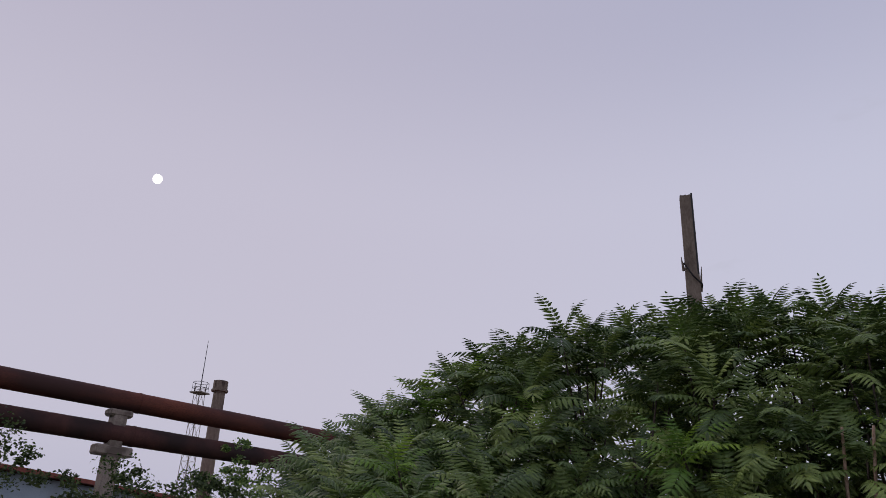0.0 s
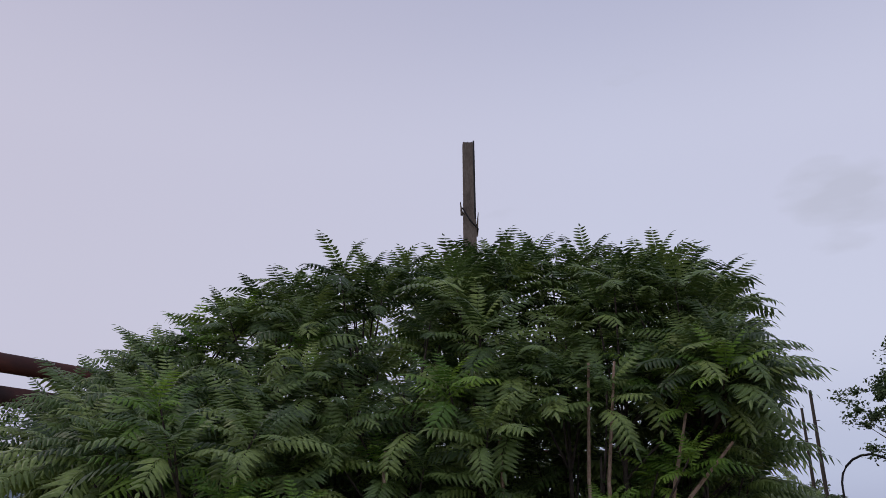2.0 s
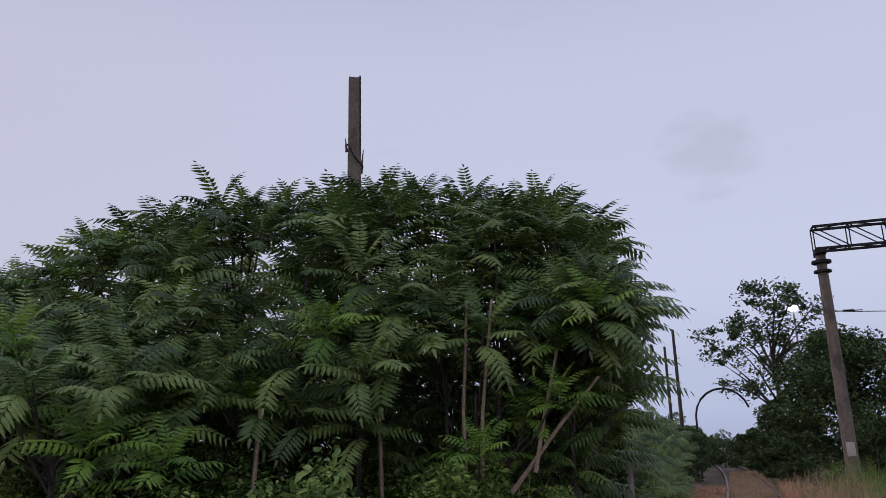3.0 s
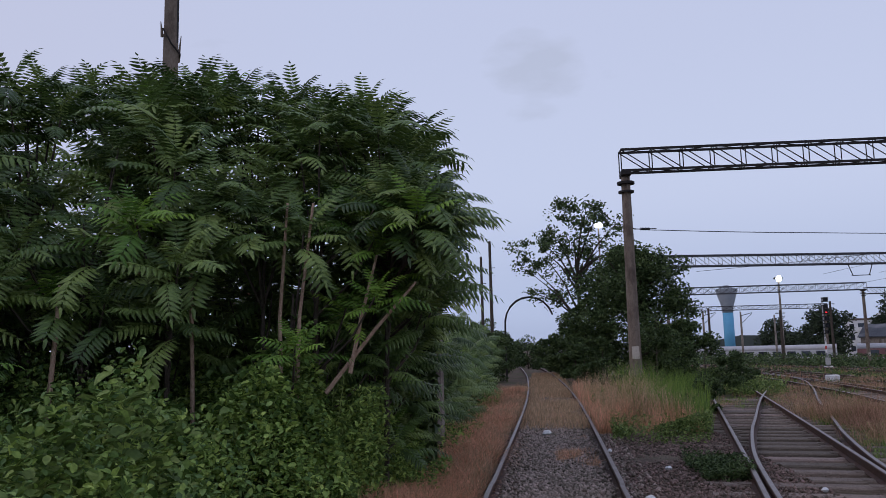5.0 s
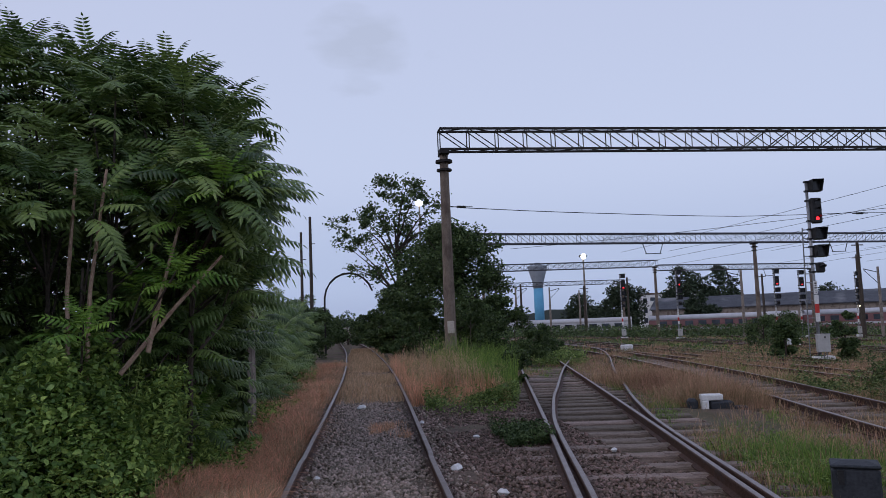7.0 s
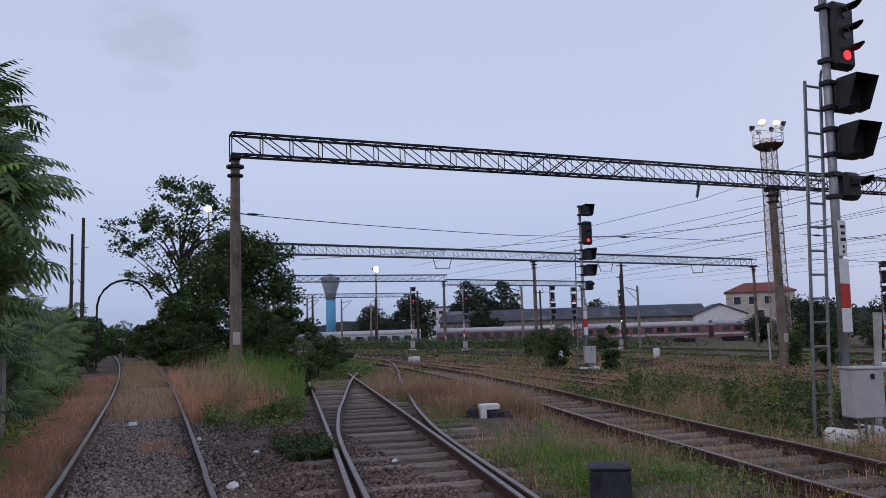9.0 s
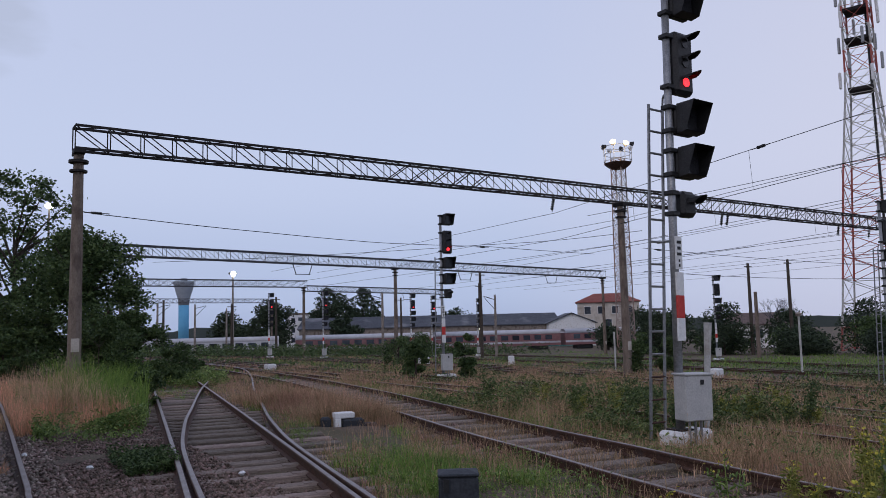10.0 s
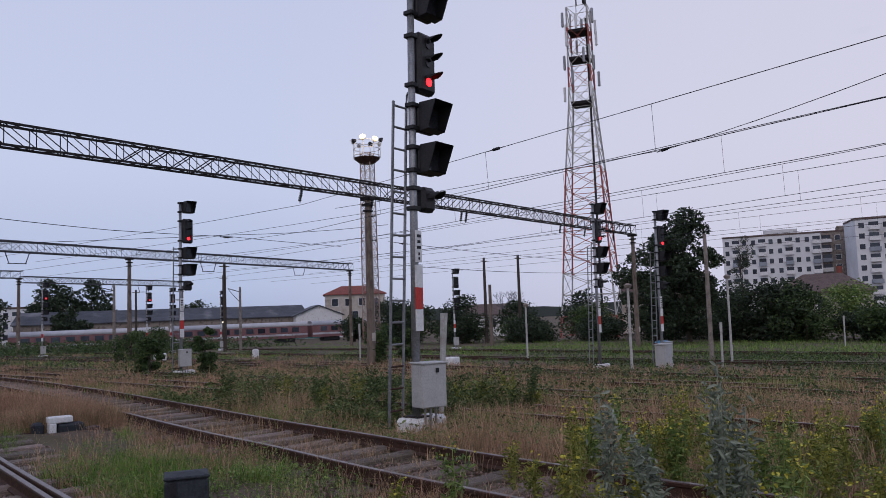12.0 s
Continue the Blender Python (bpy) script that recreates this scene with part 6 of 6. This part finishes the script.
tufts("dry_grass", 420, 14, 5.6, 9.4, 2.5, 18, 0.24, 0.006, M_STRAW, "thin grass grown over the yard track", 0.5, 1.1, 1.9, None)
tufts("brown_grass", 1300, 26, 8.2, 20, 3.5, 20, 0.42, 0.008, M_STRAW, "straw and seed heads around the signals", 0.5, 0.5, 4.2, off_yard, radius=0.12)
tufts("brown_grass", 3600, 17, 8.5, 30, 0.5, 44, 0.36, 0.011, M_BROWN, "brown grass across the yard", 0.52, 0.4, 2.0, off_yard, False, 0.14)
tufts("dry_grass", 3000, 17, 9, 30, -2, 34, 0.38, 0.010, M_STRAW, "straw-coloured grass between the farther tracks", 0.52, 0.5, 5.2, off_yard, False, 0.14)
tufts("green_grass", 2200, 16, 9, 46, -4, 60, 0.28, 0.016, M_GRASS, "green grass across the yard", 0.52, 0.33, 0.0, off_yard, False, 0.18)
tufts("green_grass", 900, 18, 10, 24, 0, 12, 0.30, 0.012, M_GRASS, "green grass between the farther tracks", 0.55, 0.4, 0.7, None, False, 0.16)
grass("seed_stalks", 2600, 4.2, 11, 1.5, 22, 0.55, 0.005, M_STRAW, "thin straw seed stalks beside the yard track", 0.55, 0.9, 2.7, 0.7, off_yard)
grass("dry_grass", 9000, 5, 40, 30, 90, 0.3, 0.03, M_BROWN, "brown grass far across the yard", 0.45, 0.25, 1.0, 0.9, None, False)
grass("green_grass", 14000, 20, 80, 5, 130, 0.3, 0.045, M_GRASS, "green verge grass beyond the tracks", 0.55, 0.16, 1.0, 0.9, None, False)
grass("green_grass", 12000, 44, 72, 3, 45, 0.35, 0.03, M_GRASS, "bright green grass before the hedge", 0.2, 0.3, 1.0, 0.8, None, False)


def low_growth(name, n, x0, x1, y0, y1, h, size, mat, label, cut, scale, seed, mask=None, near=True):
    """Low broad-leaved growth in patches."""
    xy = patchy(n, x0, x1, y0, y1, scale, cut, seed, near)
    if mask is not None:
        xy = xy[mask(xy[:, 0], xy[:, 1])]
    x, y = xy[:, 0], xy[:, 1]
    hh = h * (0.3 + 0.7 * (0.5 + 0.5 * np.sin(x * 1.7 + 2.2 * np.sin(y * 1.3 + seed))))
    c = np.stack([x, y, ground_z(x, y) + hh * rng.uniform(0, 1, len(x)) ** 0.7], 1)
    thing(name, leaves_mesh(name, c, size, mat, lift=0.65, aspect=0.45), None, label, "undergrowth", kind="stuff")


low_growth("low_weeds", 46000, 3.3, 13, 0.8, 22, 0.22, 0.036, M_WEED, "low green weeds between the yard tracks", 0.52, 0.55, 3.0, off_yard)
low_growth("low_weeds", 17000, 8.5, 26, 2, 40, 0.35, 0.07, M_WEED_MID, "low green weeds across the yard", 0.62, 0.4, 1.5, off_yard, False)
low_growth("low_weeds", 16000, 12, 50, 2, 80, 0.4, 0.13, M_CROWN, "dark low weeds among the farther tracks", 0.58, 0.25, 4.5, None, False)
low_growth("low_weeds", 12000, 9.4, 13.5, 9.0, 18, 0.7, 0.075, M_WEED_MID, "bushy green growth beyond the yard track", 0.5, 0.7, 0.8, off_yard)
low_growth("low_weeds", 20000, 15, 45, -4, 20, 0.36, 0.1, M_CROWN, "dark green growth over the farther tracks", 0.5, 0.35, 2.2, None, False)
low_growth("low_weeds", 2600, 1.1, 3.4, 14, 27, 0.42, 0.06, M_WEED, "green weeds mixed with the grass by the portal post", 0.5, 1.0, 3.3, off_rails)
low_growth("low_weeds", 2600, 1.9, 2.55, 10.3, 12.2, 0.38, 0.055, M_CROWN, "dark green tuft beside the turnout rail", 0.2, 0.7, 0.0)
low_growth("low_weeds", 14000, 15, 70, 84, 126, 1.6, 0.35, M_CROWN, "rough green growth before the parked coaches", 0.3, 0.2, 1.0, None, False)
low_growth("low_weeds", 14000, 4.2, 12, 27, 44, 0.45, 0.09, M_WEED, "green growth beyond the turnout", 0.45, 0.4, 2.0, lambda x, y: x < 3 + 0.19 * y)


low_growth("low_weeds", 9000, 1.2, 3.2, 15, 27, 0.55, 0.06, M_WEED, "mixed green weeds around the portal post", 0.5, 0.9, 1.1, lambda x, y: x < 0.4 + y * 0.173)
low_growth("bramble_runners", 15000, -2.8, -1.75, 7.6, 12.5, 1.35, 0.07, M_BRAMBLE, "bramble runners at the foot of the thicket", 0.15, 1.1, 0.9, None, False)
low_growth("low_weeds", 7000, -2.6, -1.2, 9, 24, 0.5, 0.06, M_BRAMBLE, "green runners at the edge of the dry grass", 0.62, 1.2, 0.4, lambda x, y: x < -1.35)

# ---- weeds in the foreground of the yard ----
def weed(x, y, h, mat, flowers, label, name="tall_weed", group="tall weeds", seed=0, n=150, leaf=0.07, spread=1.0):
    r = np.random.default_rng(seed)
    top = empty(name, x, y, gz(x, y))
    tagged(top, label, "weed", group)
    g = Geo()
    pts, blooms = [], []
    for k in range(5):
        a, l = r.uniform(0, 6.28), r.uniform(0.02, 0.2) * spread
        e = Vector((h * l * math.cos(a), h * l * math.sin(a), h * r.uniform(0.7, 1.0)))
        g.tube([(0, 0, -0.03), e * 0.5 + Vector((0, 0, 0.05)), e], [0.008, 0.006, 0.003], 4, False)
        for _ in range(n // 5):
            t = r.uniform(0.12, 1.0)
            pts.append(np.array(e * t) + r.normal(0, 0.045, 3) * (1.3 - 0.6 * t))
        blooms += [np.array(e) + r.normal(0, 0.035, 3) for _ in range(9)]
    part("stem", g, mat, top)
    part("foliage", leaves_mesh("foliage", np.array(pts), leaf, mat, lift=0.5, aspect=0.3), None, top)
    if flowers:
        tagged(part("flowers", leaves_mesh("flowers", np.array(blooms[::2]), 0.026, M_YELLOW, lift=0.6, aspect=0.9), None, top, "small yellow flowers"), kind="stuff")
    return top


r_w = np.random.default_rng(5)
for k, (x, y, h) in enumerate(((5.45, 2.12, 1.35), (5.6, 2.0, 1.1), (5.5, 2.95, 1.2), (5.75, 2.85, 0.95), (5.3, 2.5, 0.75))):
    weed(x, y, h, M_SILVER, False, "silvery grey-green upright weed", seed=200 + k, n=420, leaf=0.07, spread=0.45)
for k in range(90):
    x, y = r_w.uniform(4.8, 11.0), r_w.uniform(0.5, 4.8)
    if abs(x - 7.2) < 0.3:
        x += 0.8
    weed(x, y, r_w.uniform(0.4, 0.9), M_WEED_DRY if k % 3 else M_WEED, True, "green weed with small yellow flowers", "flowering_weed", "yellow flowering weeds", 220 + k, 190, 0.06)
for k in range(24):
    x, y = r_w.uniform(10.2, 14.0), r_w.uniform(8.8, 15.5)
    weed(x, y, r_w.uniform(0.45, 0.95), (M_WEED_MID, M_WEED_DRY, M_CROWN)[k % 3], False, "bushy weed behind the yard track", "bushy_weed", "bushy weeds", 260 + k, 420, 0.07, 2.2)
for k in range(12):
    x, y = r_w.uniform(-4.6, -2.3), r_w.uniform(5.2, 8.2)
    weed(x, y, r_w.uniform(1.1, 1.7), M_WEED, False, "upright green weed in the bramble", seed=290 + k, n=160, leaf=0.09)
